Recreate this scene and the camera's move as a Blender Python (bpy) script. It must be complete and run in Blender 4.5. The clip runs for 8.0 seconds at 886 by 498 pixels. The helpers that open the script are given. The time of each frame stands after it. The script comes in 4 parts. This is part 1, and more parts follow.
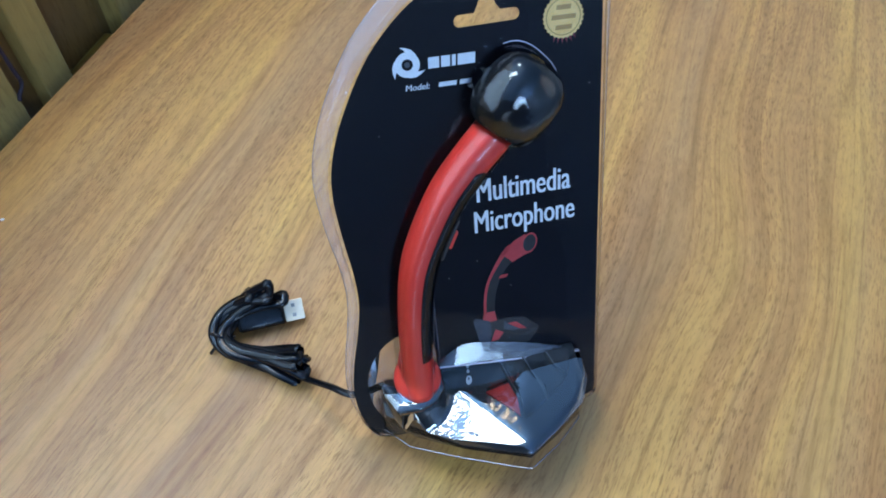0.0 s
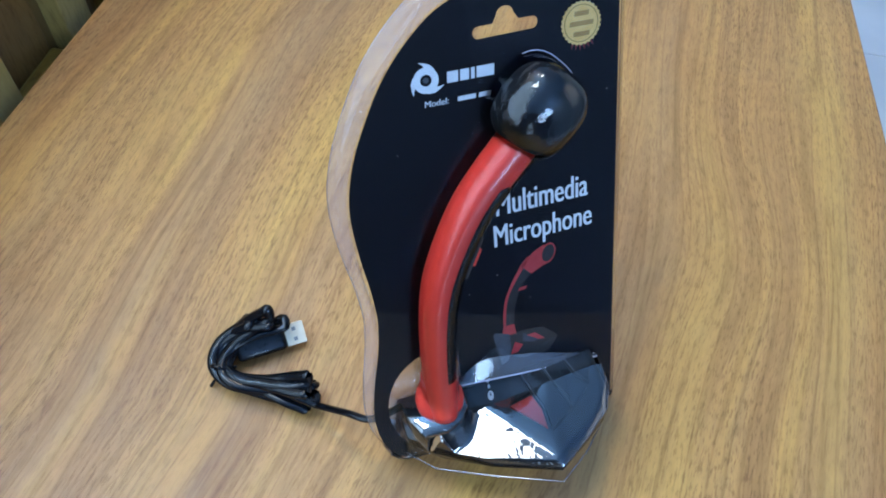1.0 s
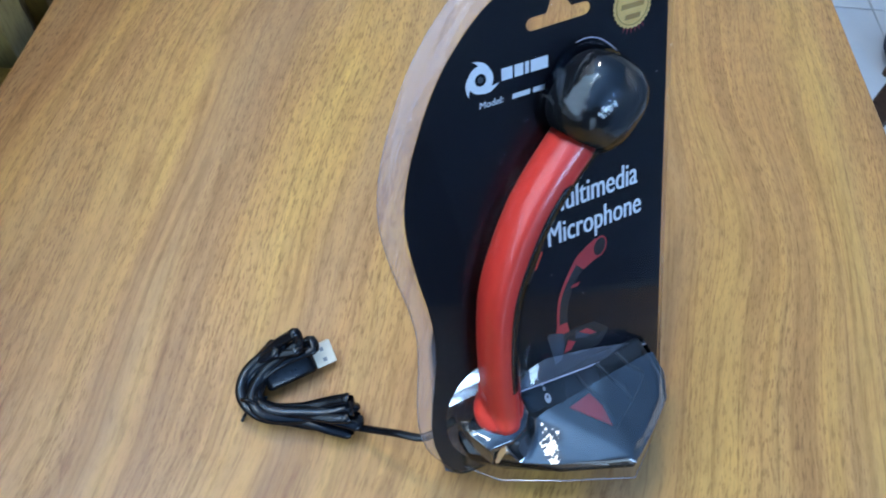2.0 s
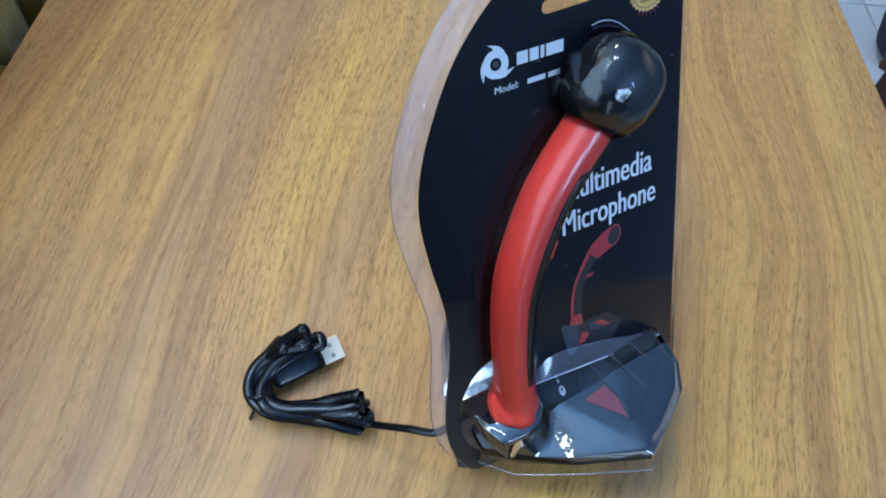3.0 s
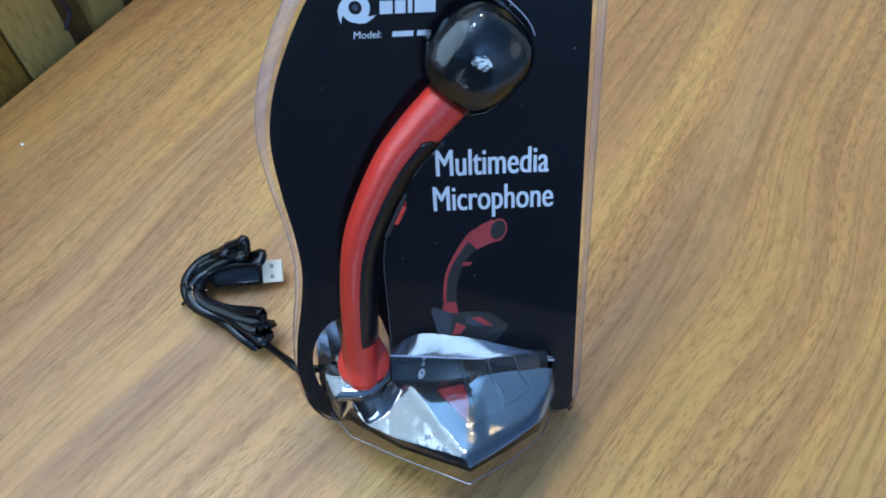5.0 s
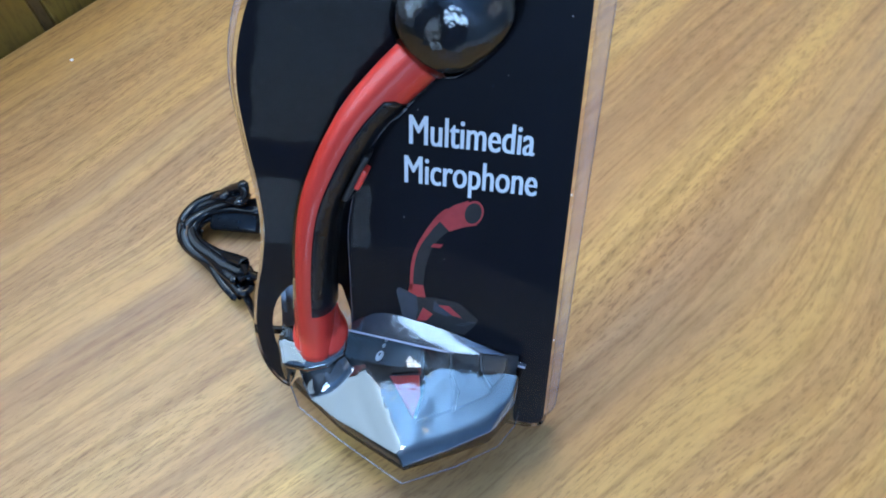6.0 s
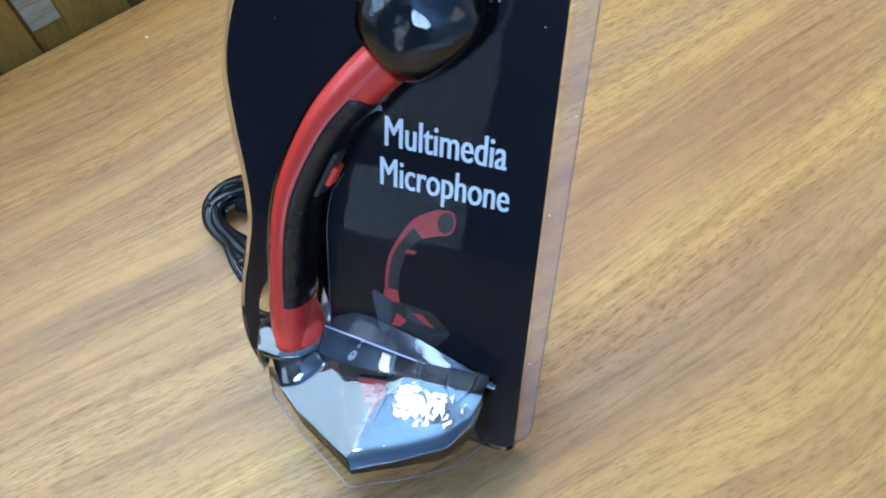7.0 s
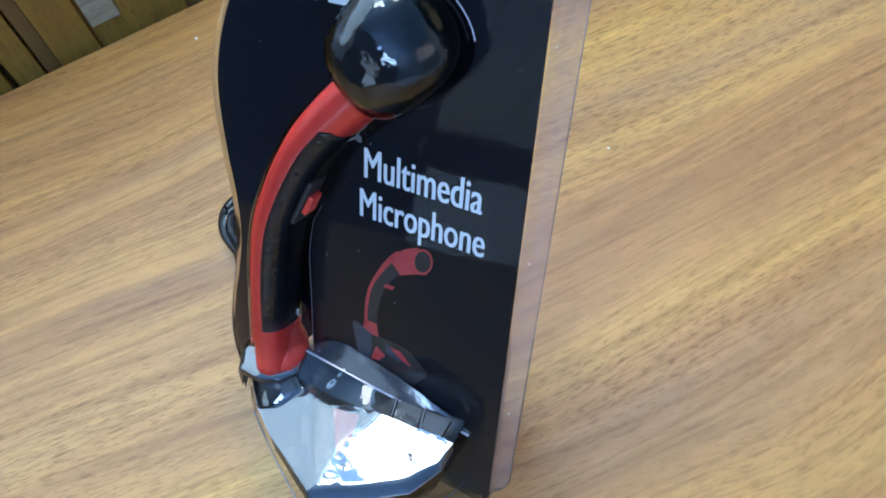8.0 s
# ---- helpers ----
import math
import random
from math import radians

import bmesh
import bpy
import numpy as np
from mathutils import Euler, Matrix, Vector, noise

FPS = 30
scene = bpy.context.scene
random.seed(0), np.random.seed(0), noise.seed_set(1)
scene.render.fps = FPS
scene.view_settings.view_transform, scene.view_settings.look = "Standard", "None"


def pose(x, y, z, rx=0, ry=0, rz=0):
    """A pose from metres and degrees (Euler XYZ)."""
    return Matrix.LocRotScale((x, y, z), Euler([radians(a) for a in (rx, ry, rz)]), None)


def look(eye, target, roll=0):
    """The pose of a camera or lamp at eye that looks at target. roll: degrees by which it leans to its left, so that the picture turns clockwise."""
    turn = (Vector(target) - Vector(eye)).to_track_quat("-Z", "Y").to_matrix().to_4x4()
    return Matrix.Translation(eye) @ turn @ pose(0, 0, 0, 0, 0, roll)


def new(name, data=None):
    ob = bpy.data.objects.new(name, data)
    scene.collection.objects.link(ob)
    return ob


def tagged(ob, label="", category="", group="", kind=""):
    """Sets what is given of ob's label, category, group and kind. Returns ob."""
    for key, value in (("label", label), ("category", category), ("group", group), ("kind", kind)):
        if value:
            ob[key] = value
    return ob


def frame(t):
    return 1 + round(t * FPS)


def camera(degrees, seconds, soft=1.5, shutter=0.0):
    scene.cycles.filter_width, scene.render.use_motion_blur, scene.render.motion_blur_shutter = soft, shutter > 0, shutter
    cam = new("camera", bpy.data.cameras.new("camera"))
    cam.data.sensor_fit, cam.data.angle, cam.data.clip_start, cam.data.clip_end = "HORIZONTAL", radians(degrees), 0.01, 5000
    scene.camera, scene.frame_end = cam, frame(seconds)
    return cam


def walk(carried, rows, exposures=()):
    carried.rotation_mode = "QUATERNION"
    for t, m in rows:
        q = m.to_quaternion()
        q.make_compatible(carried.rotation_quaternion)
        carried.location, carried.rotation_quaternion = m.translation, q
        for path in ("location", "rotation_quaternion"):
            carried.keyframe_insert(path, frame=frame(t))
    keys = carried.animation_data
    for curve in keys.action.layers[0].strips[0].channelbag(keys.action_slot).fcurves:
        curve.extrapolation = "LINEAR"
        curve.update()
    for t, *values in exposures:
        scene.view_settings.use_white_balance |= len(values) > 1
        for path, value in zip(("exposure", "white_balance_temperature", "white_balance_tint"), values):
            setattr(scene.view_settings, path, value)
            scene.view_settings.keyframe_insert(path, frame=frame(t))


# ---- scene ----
cam = camera(62.9, 8.0, soft=1.75, shutter=0.5)
PATH = [
    (0, (-0.0639, -0.1872, 0.3684), (0.2142, 0.8805, -1.1538), 2.07),
    (0.5, (-0.0759, -0.1789, 0.3694), (0.2779, 0.8602, -1.1567), 3.67),
    (1, (-0.0925, -0.1627, 0.3660), (0.3262, 0.8425, -1.1666), 4.89),
    (1.5, (-0.1064, -0.1439, 0.3626), (0.3769, 0.8076, -1.1851), 6.58),
    (2, (-0.1287, -0.1251, 0.3558), (0.4248, 0.7716, -1.2011), 6.53),
    (2.2, (-0.1364, -0.1215, 0.3525), (0.4431, 0.7637, -1.2015), 6.94),
    (3.3, (-0.1343, -0.1234, 0.3482), (0.4203, 0.7781, -1.2055), 5.92),
    (3.5, (-0.1137, -0.1341, 0.3532), (0.3642, 0.8064, -1.2030), 4.46),
    (4, (-0.0615, -0.1648, 0.3530), (0.1866, 0.8613, -1.2026), 0.35),
    (4.5, (-0.0184, -0.1793, 0.3400), (0.0698, 0.8695, -1.2177), -0.23),
    (4.7, (-0.0103, -0.1775, 0.3410), (0.0462, 0.8826, -1.2106), -1.18),
    (5.8, (0.0485, -0.1605, 0.3148), (-0.1953, 0.8520, -1.2503), -6.61),
    (6, (0.0534, -0.1542, 0.3120), (-0.2213, 0.8390, -1.2604), -6.07),
    (6.5, (0.0687, -0.1451, 0.3070), (-0.3607, 0.8162, -1.2506), -8.62),
    (7, (0.0979, -0.1360, 0.3033), (-0.4410, 0.7895, -1.2420), -11.55),
    (7.5, (0.1109, -0.1237, 0.2995), (-0.5143, 0.7709, -1.2312), -12.92),
    (8, (0.1212, -0.1067, 0.2973), (-0.5967, 0.7399, -1.2200), -15.00),
]
EXPOSURES = [(0.0, 0.0), (2.0, 0.03), (3.5, -0.10), (4.5, -0.12), (6.0, 0.20), (7.0, 0.30), (8.0, 0.14)]
walk(cam, [(t, look(eye, target, roll)) for t, eye, target, roll in PATH], EXPOSURES)

# table frame: its long side runs 29 degrees off the pack's depth axis
TABLE = pose(0, 0, 0, 0, 0, -29)
# pack frame: x across the card, y up the card, z out of its face; it leans back 25 degrees
PACK = pose(0, -0.0518, 0, 64.83, 0, 0)
FLOOR_Z, CEIL_Z = -0.75, 1.95
WALL_X, WEST_X = -0.372, -1.05

# ---- light ----
world = bpy.data.worlds.new("world")
scene.world = world
world.use_nodes = True
sky = world.node_tree.nodes.new("ShaderNodeTexSky")
sky.sky_type, sky.sun_disc, sky.sun_elevation, sky.sun_rotation = "NISHITA", False, radians(40), radians(90)
back = world.node_tree.nodes["Background"]
back.inputs["Strength"].default_value = 0.1
world.node_tree.links.new(sky.outputs["Color"], back.inputs["Color"])

# an open shade hung beyond the table, and an unseen bowl added to light the ceiling over its far side
LAMPS = [((0.04, 0.80, 1.60), 0.07, 22, (1.0, 0.81, 0.56)), ((-0.80, 0.66, 1.67), 0.03, 175, (0.54, 0.79, 1.0))]
BOWL = (False, True)
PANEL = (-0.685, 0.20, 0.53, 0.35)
for place, radius, watts, tone in LAMPS:
    bulb = bpy.data.lights.new("ceiling_bulb", "POINT")
    bulb.energy, bulb.color, bulb.shadow_soft_size = watts, tone, radius
    new("ceiling_bulb", bulb).location = place


def window_light(name, width, height, energy, m, tone=(0.50, 0.72, 1.0)):
    lamp = bpy.data.lights.new(name, "AREA")
    lamp.shape, lamp.size, lamp.size_y = "RECTANGLE", width, height
    lamp.energy, lamp.color = energy, tone
    new(name, lamp).matrix_world = m


# daylight in the window openings and the glazed door
window_light("window_daylight", 1.15, 1.9, 2, TABLE @ pose(2.58, 1.0, 1.22, 0, 90, 0), (0.62, 0.80, 1.0))
window_light("window_daylight", 1.5, 0.78, 62, TABLE @ pose(1.70, -2.38, 1.42, 90, 0, 0), (0.42, 0.66, 1.0))
window_light("window_daylight", 1.36, 2.0, 30, TABLE @ pose(WEST_X + 0.02, -0.70, 1.19, 0, -90, 0), (0.50, 0.74, 1.0))
window_light("door_daylight", 0.46, 0.36, 1.4, TABLE @ pose(0.39, -2.44, -0.20, 90, 0, 0))
window_light("door_daylight", 0.46, 0.76, 1.8, TABLE @ pose(0.39, -2.44, 0.50, 90, 0, 0))
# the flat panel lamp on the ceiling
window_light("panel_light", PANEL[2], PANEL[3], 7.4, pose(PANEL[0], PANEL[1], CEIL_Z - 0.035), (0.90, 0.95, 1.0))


# ---- materials ----
def material(name, rough=0.5, metal=0.0, color=(0.5, 0.5, 0.5)):
    m = bpy.data.materials.new(name)
    m.use_nodes = True
    b = m.node_tree.nodes["Principled BSDF"]
    b.inputs["Base Color"].default_value = (*color, 1)
    b.inputs["Roughness"].default_value = rough
    b.inputs["Metallic"].default_value = metal
    return m, m.node_tree.nodes, m.node_tree.links, b


def noise_node(n, l, scale, detail=4, coords="Object", stretch=(1, 1, 1), rough=0.55, distortion=0.0):
    tc = n.new("ShaderNodeTexCoord")
    mp = n.new("ShaderNodeMapping")
    mp.inputs["Scale"].default_value = stretch
    tx = n.new("ShaderNodeTexNoise")
    tx.inputs["Scale"].default_value = scale
    tx.inputs["Detail"].default_value = detail
    tx.inputs["Roughness"].default_value = rough
    tx.inputs["Distortion"].default_value = distortion
    l.new(tc.outputs[coords], mp.inputs["Vector"])
    l.new(mp.outputs["Vector"], tx.inputs["Vector"])
    return tx


def ramp(n, l, source, stops):
    r = n.new("ShaderNodeValToRGB")
    while len(r.color_ramp.elements) < len(stops):
        r.color_ramp.elements.new(0.5)
    for e, (p, c) in zip(r.color_ramp.elements, stops):
        e.position, e.color = p, (*c, 1)
    l.new(source, r.inputs["Fac"])
    return r


def mix(n, l, kind, fac, a, b):
    x = n.new("ShaderNodeMix")
    x.data_type, x.blend_type = "RGBA", kind
    if isinstance(fac, float):
        x.inputs[0].default_value = fac
    else:
        l.new(fac, x.inputs[0])
    for socket, v in ((x.inputs[6], a), (x.inputs[7], b)):
        if isinstance(v, tuple):
            socket.default_value = (*v, 1)
        else:
            l.new(v, socket)
    return x.outputs[2]


def bump(n, l, b, height, strength, distance):
    k = n.new("ShaderNodeBump")
    k.inputs["Strength"].default_value, k.inputs["Distance"].default_value = strength, distance
    l.new(height, k.inputs["Height"])
    l.new(k.outputs["Normal"], b.inputs["Normal"])


def speckled(name, a, b_color, scale, rough=0.5, metal=0.0, relief=0.0, stretch=(1, 1, 1)):
    m, n, l, b = material(name, rough, metal)
    fine = noise_node(n, l, scale, 5, stretch=stretch)
    wide = noise_node(n, l, scale * 0.12, 3, stretch=stretch)
    base = ramp(n, l, fine.outputs["Fac"], [(0.3, a), (0.7, b_color)])
    wear = ramp(n, l, wide.outputs["Fac"], [(0.3, (0.86, 0.86, 0.86)), (0.7, (1, 1, 1))])
    l.new(mix(n, l, "MULTIPLY", 1.0, base.outputs["Color"], wear.outputs["Color"]), b.inputs["Base Color"])
    if relief:
        bump(n, l, b, fine.outputs["Fac"], 0.5, relief)
    return m


def bent(n, l, place):
    """The veneer's grain runs a few degrees off the table's side and swings round a bulge in the figure."""
    xyz = n.new("ShaderNodeSeparateXYZ")
    l.new(place, xyz.inputs[0])

    def op(kind, a, b=None):
        m = n.new("ShaderNodeMath")
        m.operation = kind
        for k, v in enumerate((a, b)):
            if v is None:
                continue
            if isinstance(v, (int, float)):
                m.inputs[k].default_value = v
            else:
                l.new(v, m.inputs[k])
        return m.outputs[0]

    def hump(v, at, wide):
        d = op("DIVIDE", op("SUBTRACT", v, at), wide)
        return op("EXPONENT", op("MULTIPLY", op("MULTIPLY", d, d), -1.0))

    x, y = xyz.outputs[0], xyz.outputs[1]
    bulge = op("MULTIPLY", op("MULTIPLY", hump(y, 0.105, 0.075), hump(x, 0.160, 0.065)), 0.011)
    near = op("MULTIPLY", op("MINIMUM", op("ADD", y, 0.06), 0.0), 0.11)
    move = op("ADD", op("ADD", op("MULTIPLY", y, 0.105), near), bulge)
    out = n.new("ShaderNodeCombineXYZ")
    l.new(op("SUBTRACT", x, move), out.inputs[0])
    l.new(y, out.inputs[1])
    l.new(xyz.outputs[2], out.inputs[2])
    return out.outputs[0]


def wood(name, pale, mid, dark, grey, size=1.0, rough=0.4, figure=1.0, swerve=False):
    """Veneer with its grain along the object's y axis: soft hue bands, greyer bands, thin growth lines, patches of open pores."""
    m, n, l, b = material(name, rough)
    tc = n.new("ShaderNodeTexCoord")
    drift = noise_node(n, l, 3.2 / size, 2, stretch=(1, 0.5, 1))
    shift = n.new("ShaderNodeVectorMath")
    shift.operation = "MULTIPLY_ADD"
    l.new(drift.outputs["Color"], shift.inputs[0])
    shift.inputs[1].default_value = (0.075 * size, 0, 0)
    place = tc.outputs["Object"]
    if swerve:
        place = bent(n, l, place)
    l.new(place, shift.inputs[2])

    def grain(scale, along, detail=4, harsh=0.55, twist=0.0):
        tx = noise_node(n, l, scale / size, detail, stretch=(1, along, 1), rough=harsh, distortion=twist)
        l.new(shift.outputs[0], tx.inputs["Vector"].links[0].from_node.inputs["Vector"])
        return tx.outputs["Fac"]

    def tone(amount, fac, stops, c):
        return mix(n, l, "MULTIPLY", amount * figure, c, ramp(n, l, fac, stops).outputs["Color"])

    c = ramp(n, l, grain(24, 0.05, 3, 0.5, 0.4), [(0.30, dark), (0.50, mid), (0.68, pale)]).outputs["Color"]
    dull = ramp(n, l, grain(15, 0.06, 3, 0.5, 0.3), [(0.52, (0, 0, 0)), (0.70, (0.6, 0.6, 0.6))]).outputs["Color"]
    c = mix(n, l, "MIX", dull, c, grey)
    c = tone(0.66, grain(130, 0.045, 5, 0.62, 0.4), [(0.34, (0.70, 0.65, 0.60)), (0.50, (0.97, 0.96, 0.95)), (0.66, (1.14, 1.14, 1.06))], c)
    thin = [(0.0, (1, 1, 1))]
    for at in (0.41, 0.49, 0.57):
        thin += [(at - 0.008, (1, 1, 1)), (at, (0.62, 0.54, 0.46)), (at + 0.02, (1, 1, 1))]
    c = tone(0.52, grain(34, 0.03, 2, 0.5, 0.25), thin, c)
    c = tone(0.45, grain(420, 0.12, 2, 0.5, 0.15), [(0.30, (0.62, 0.56, 0.52)), (0.42, (1, 1, 1)), (0.62, (1, 1, 1)), (0.72, (1.08, 1.08, 1.04))], c)
    region = ramp(n, l, grain(20, 0.10, 3, 0.5, 0.3), [(0.40, (0.20, 0.20, 0.20)), (0.60, (0.85, 0.85, 0.85))]).outputs["Color"]
    pore = grain(760, 0.16, 3, 0.65, 0.2)
    c = mix(n, l, "MULTIPLY", region, c, ramp(n, l, pore, [(0.37, (0.60, 0.54, 0.50)), (0.48, (1, 1, 1)), (0.62, (1.08, 1.08, 1.04))]).outputs["Color"])
    c = tone(0.7, grain(150, 0.32, 5, 0.68), [(0.34, (0.86, 0.83, 0.82)), (0.64, (1.07, 1.06, 1.03))], c)
    c = tone(0.7, grain(9, 0.4, 3), [(0.35, (0.94, 0.89, 0.88)), (0.65, (1.05, 1.06, 1.0))], c)
    l.new(c, b.inputs["Base Color"])
    r = ramp(n, l, pore, [(0.3, (rough + 0.14,) * 3), (0.7, (rough - 0.04,) * 3)])
    l.new(r.outputs["Color"], b.inputs["Roughness"])
    bump(n, l, b, pore, 0.25, 0.0004)
    return m


def clear_film(name, tint, ior, rough, wave, wave_scale, haze=0.0):
    """Thin clear plastic: what lies behind shows through, gloss by Fresnel; a little haze scatters light."""
    m = bpy.data.materials.new(name)
    m.use_nodes = True
    n, l = m.node_tree.nodes, m.node_tree.links
    n.remove(n["Principled BSDF"])
    clear = n.new("ShaderNodeBsdfTransparent")
    clear.inputs["Color"].default_value = (*tint, 1)
    milk = n.new("ShaderNodeBsdfDiffuse")
    milk.inputs["Color"].default_value = (0.76, 0.74, 0.90, 1)
    hazed = n.new("ShaderNodeMixShader")
    hazed.inputs[0].default_value = haze
    l.new(clear.outputs[0], hazed.inputs[1])
    l.new(milk.outputs[0], hazed.inputs[2])
    gloss = n.new("ShaderNodeBsdfGlossy")
    gloss.inputs["Roughness"].default_value = rough
    fresnel = n.new("ShaderNodeFresnel")
    fresnel.inputs["IOR"].default_value = ior
    tx = noise_node(n, l, wave_scale, 3)
    k = n.new("ShaderNodeBump")
    k.inputs["Strength"].default_value, k.inputs["Distance"].default_value = 1.0, wave
    l.new(tx.outputs["Fac"], k.inputs["Height"])
    l.new(k.outputs["Normal"], gloss.inputs["Normal"])
    both = n.new("ShaderNodeMixShader")
    l.new(fresnel.outputs[0], both.inputs[0])
    l.new(hazed.outputs[0], both.inputs[1])
    l.new(gloss.outputs[0], both.inputs[2])
    l.new(both.outputs[0], n["Material Output"].inputs["Surface"])
    return m


OAK = wood("table_veneer", (0.530, 0.295, 0.082), (0.450, 0.232, 0.076), (0.308, 0.146, 0.053), (0.348, 0.204, 0.104), swerve=True)
OAK.node_tree.nodes["Principled BSDF"].inputs["Specular IOR Level"].default_value = 0.44
BOARD = wood("varnished_board", (0.280, 0.150, 0.020), (0.255, 0.132, 0.018), (0.220, 0.110, 0.014), (0.235, 0.130, 0.030), 2.0, 0.45, 0.45)
LIGHT_BOARD = wood("light_varnished_board", (0.42, 0.285, 0.085), (0.385, 0.255, 0.075), (0.34, 0.215, 0.06), (0.35, 0.245, 0.09), 2.0, 0.45, 0.45)
BROWN_BOARD = wood("brown_board", (0.180, 0.092, 0.020), (0.158, 0.078, 0.017), (0.134, 0.064, 0.014), (0.144, 0.077, 0.022), 2.0, 0.5, 0.45)
PALE_BOARD = wood("pale_board", (0.36, 0.31, 0.22), (0.32, 0.27, 0.18), (0.28, 0.22, 0.14), (0.30, 0.28, 0.25), 1.6, 0.5, 0.6)
GAP = speckled("dark_gap", (0.15, 0.080, 0.018), (0.18, 0.10, 0.022), 60, 0.8)
TILE = speckled("white_tile", (0.78, 0.79, 0.80), (0.86, 0.86, 0.86), 9, 0.25)
GROUT = speckled("grout", (0.40, 0.40, 0.39), (0.5, 0.5, 0.48), 80, 0.9)
PLASTER = speckled("plaster", (0.70, 0.70, 0.68), (0.76, 0.76, 0.74), 14, 0.85, relief=0.0006)
# the cool light mirrored in the films is put into the ceiling's blue
BLUE_CEILING = speckled("blue_lit_ceiling", (0.36, 0.56, 0.86), (0.40, 0.60, 0.88), 10, 0.9)
# wall tones hold the shade and light that the card's gloss mirrors
SHADED_WALL = speckled("shaded_wall", (0.060, 0.075, 0.105), (0.075, 0.090, 0.125), 12, 0.8, relief=0.0005)
LIT_WALL = speckled("lit_wall", (0.30, 0.37, 0.47), (0.34, 0.41, 0.51), 12, 0.8, relief=0.0005)
FRAME_WHITE = speckled("window_paint", (0.74, 0.74, 0.73), (0.80, 0.80, 0.79), 30, 0.4)
DARK_WOOD = wood("dark_wood", (0.10, 0.045, 0.02), (0.08, 0.034, 0.015), (0.06, 0.025, 0.011), (0.07, 0.035, 0.02), 1.2, 0.4)
NAVY = speckled("navy_matt", (0.012, 0.014, 0.03), (0.022, 0.026, 0.05), 220, 0.9, relief=0.0008)

CARD_BLACK = speckled("printed_black_card", (0.0048, 0.0056, 0.0092), (0.0056, 0.0064, 0.0104), 120, 0.5)
CARD_BLACK.node_tree.nodes["Principled BSDF"].inputs["Specular IOR Level"].default_value = 0.1
INK_WHITE = speckled("white_ink", (0.86, 0.87, 0.88), (0.92, 0.93, 0.93), 240, 0.45)
INK_RED = speckled("red_ink", (0.48, 0.030, 0.035), (0.60, 0.050, 0.050), 300, 0.45)
INK_DEEP_RED = speckled("deep_red_ink", (0.22, 0.012, 0.018), (0.32, 0.02, 0.026), 300, 0.45)
INK_SLATE = speckled("slate_ink", (0.030, 0.042, 0.060), (0.050, 0.066, 0.088), 260, 0.45)
INK_DARK = speckled("charcoal_ink", (0.008, 0.009, 0.011), (0.016, 0.018, 0.021), 260, 0.45)
INK_GOLD = speckled("gold_ink", (0.86, 0.50, 0.13), (0.94, 0.60, 0.20), 220, 0.4, 0.1)
INK_PALE_GOLD = speckled("pale_gold_ink", (0.44, 0.22, 0.05), (0.52, 0.28, 0.07), 220, 0.4, 0.1)
DUST = speckled("grey_dust", (0.40, 0.42, 0.46), (0.55, 0.56, 0.58), 400, 0.9)
RED = speckled("red_plastic", (0.74, 0.045, 0.030), (0.80, 0.056, 0.036), 180, 0.36, relief=0.00003)
BLACK_PLASTIC = speckled("black_plastic", (0.007, 0.008, 0.010), (0.012, 0.013, 0.015), 300, 0.17, relief=0.00004)
BLACK_PLASTIC.node_tree.nodes["Principled BSDF"].inputs["Specular IOR Level"].default_value = 0.3
GREY_PLASTIC = speckled("charcoal_plastic", (0.013, 0.015, 0.018), (0.019, 0.022, 0.026), 300, 0.36, relief=0.00004)
RIB_PLASTIC = speckled("grey_rib_plastic", (0.055, 0.062, 0.070), (0.075, 0.082, 0.090), 300, 0.35)
DARK_PLASTIC = speckled("dark_groove_plastic", (0.012, 0.013, 0.015), (0.018, 0.019, 0.021), 300, 0.5)
FOAM = speckled("black_foam", (0.004, 0.0045, 0.006), (0.009, 0.010, 0.013), 900, 0.85, relief=0.0003)
FOAM.node_tree.nodes["Principled BSDF"].inputs["Specular IOR Level"].default_value = 0.2
CABLE = speckled("black_cable_jacket", (0.003, 0.004, 0.006), (0.006, 0.007, 0.010), 160, 0.20, relief=0.00004)
CABLE.node_tree.nodes["Principled BSDF"].inputs["Specular IOR Level"].default_value = 0.3
STEEL = speckled("plug_steel", (0.88, 0.76, 0.56), (0.94, 0.83, 0.64), 200, 0.45, 0.1)
VIOLET_CORD = speckled("violet_cord", (0.020, 0.010, 0.018), (0.032, 0.016, 0.028), 300, 0.7)
DULL_STEEL = speckled("dull_steel", (0.30, 0.29, 0.27), (0.36, 0.35, 0.33), 200, 0.5, 0.5)
BASE_FILM = clear_film("clear_base_film", (0.97, 0.972, 0.985), 2.55, 0.05, 0.00038, 70)
BACK_FILM = clear_film("clear_pocket_back", (0.93, 0.94, 0.97), 1.9, 0.13, 0.0005, 40, 0.05)
DOME = clear_film("clear_dome_film", (0.97, 0.97, 0.985), 1.7, 0.035, 0.0005, 150)
SLEEVE = clear_film("clear_stem_film", (0.99, 0.99, 0.99), 1.36, 0.04, 0.0003, 40)
SKIRT = clear_film("clear_skirt", (0.94, 0.93, 0.93), 1.40, 0.06, 0.0004, 40)
FILM = clear_film("clear_blister", (0.97, 0.97, 0.985), 1.7, 0.05, 0.0004, 60)
SHEET = clear_film("clear_front_sheet", (0.985, 0.985, 0.99), 1.155, 0.015, 0.0003, 12)
SIDE = clear_film("clear_side_wall", (0.89, 0.87, 0.88), 1.42, 0.12, 0.0004, 30, 0.13)
LIP = clear_film("cut_film_edge", (0.84, 0.83, 0.84), 1.5, 0.15, 0.0, 1, 0.12)
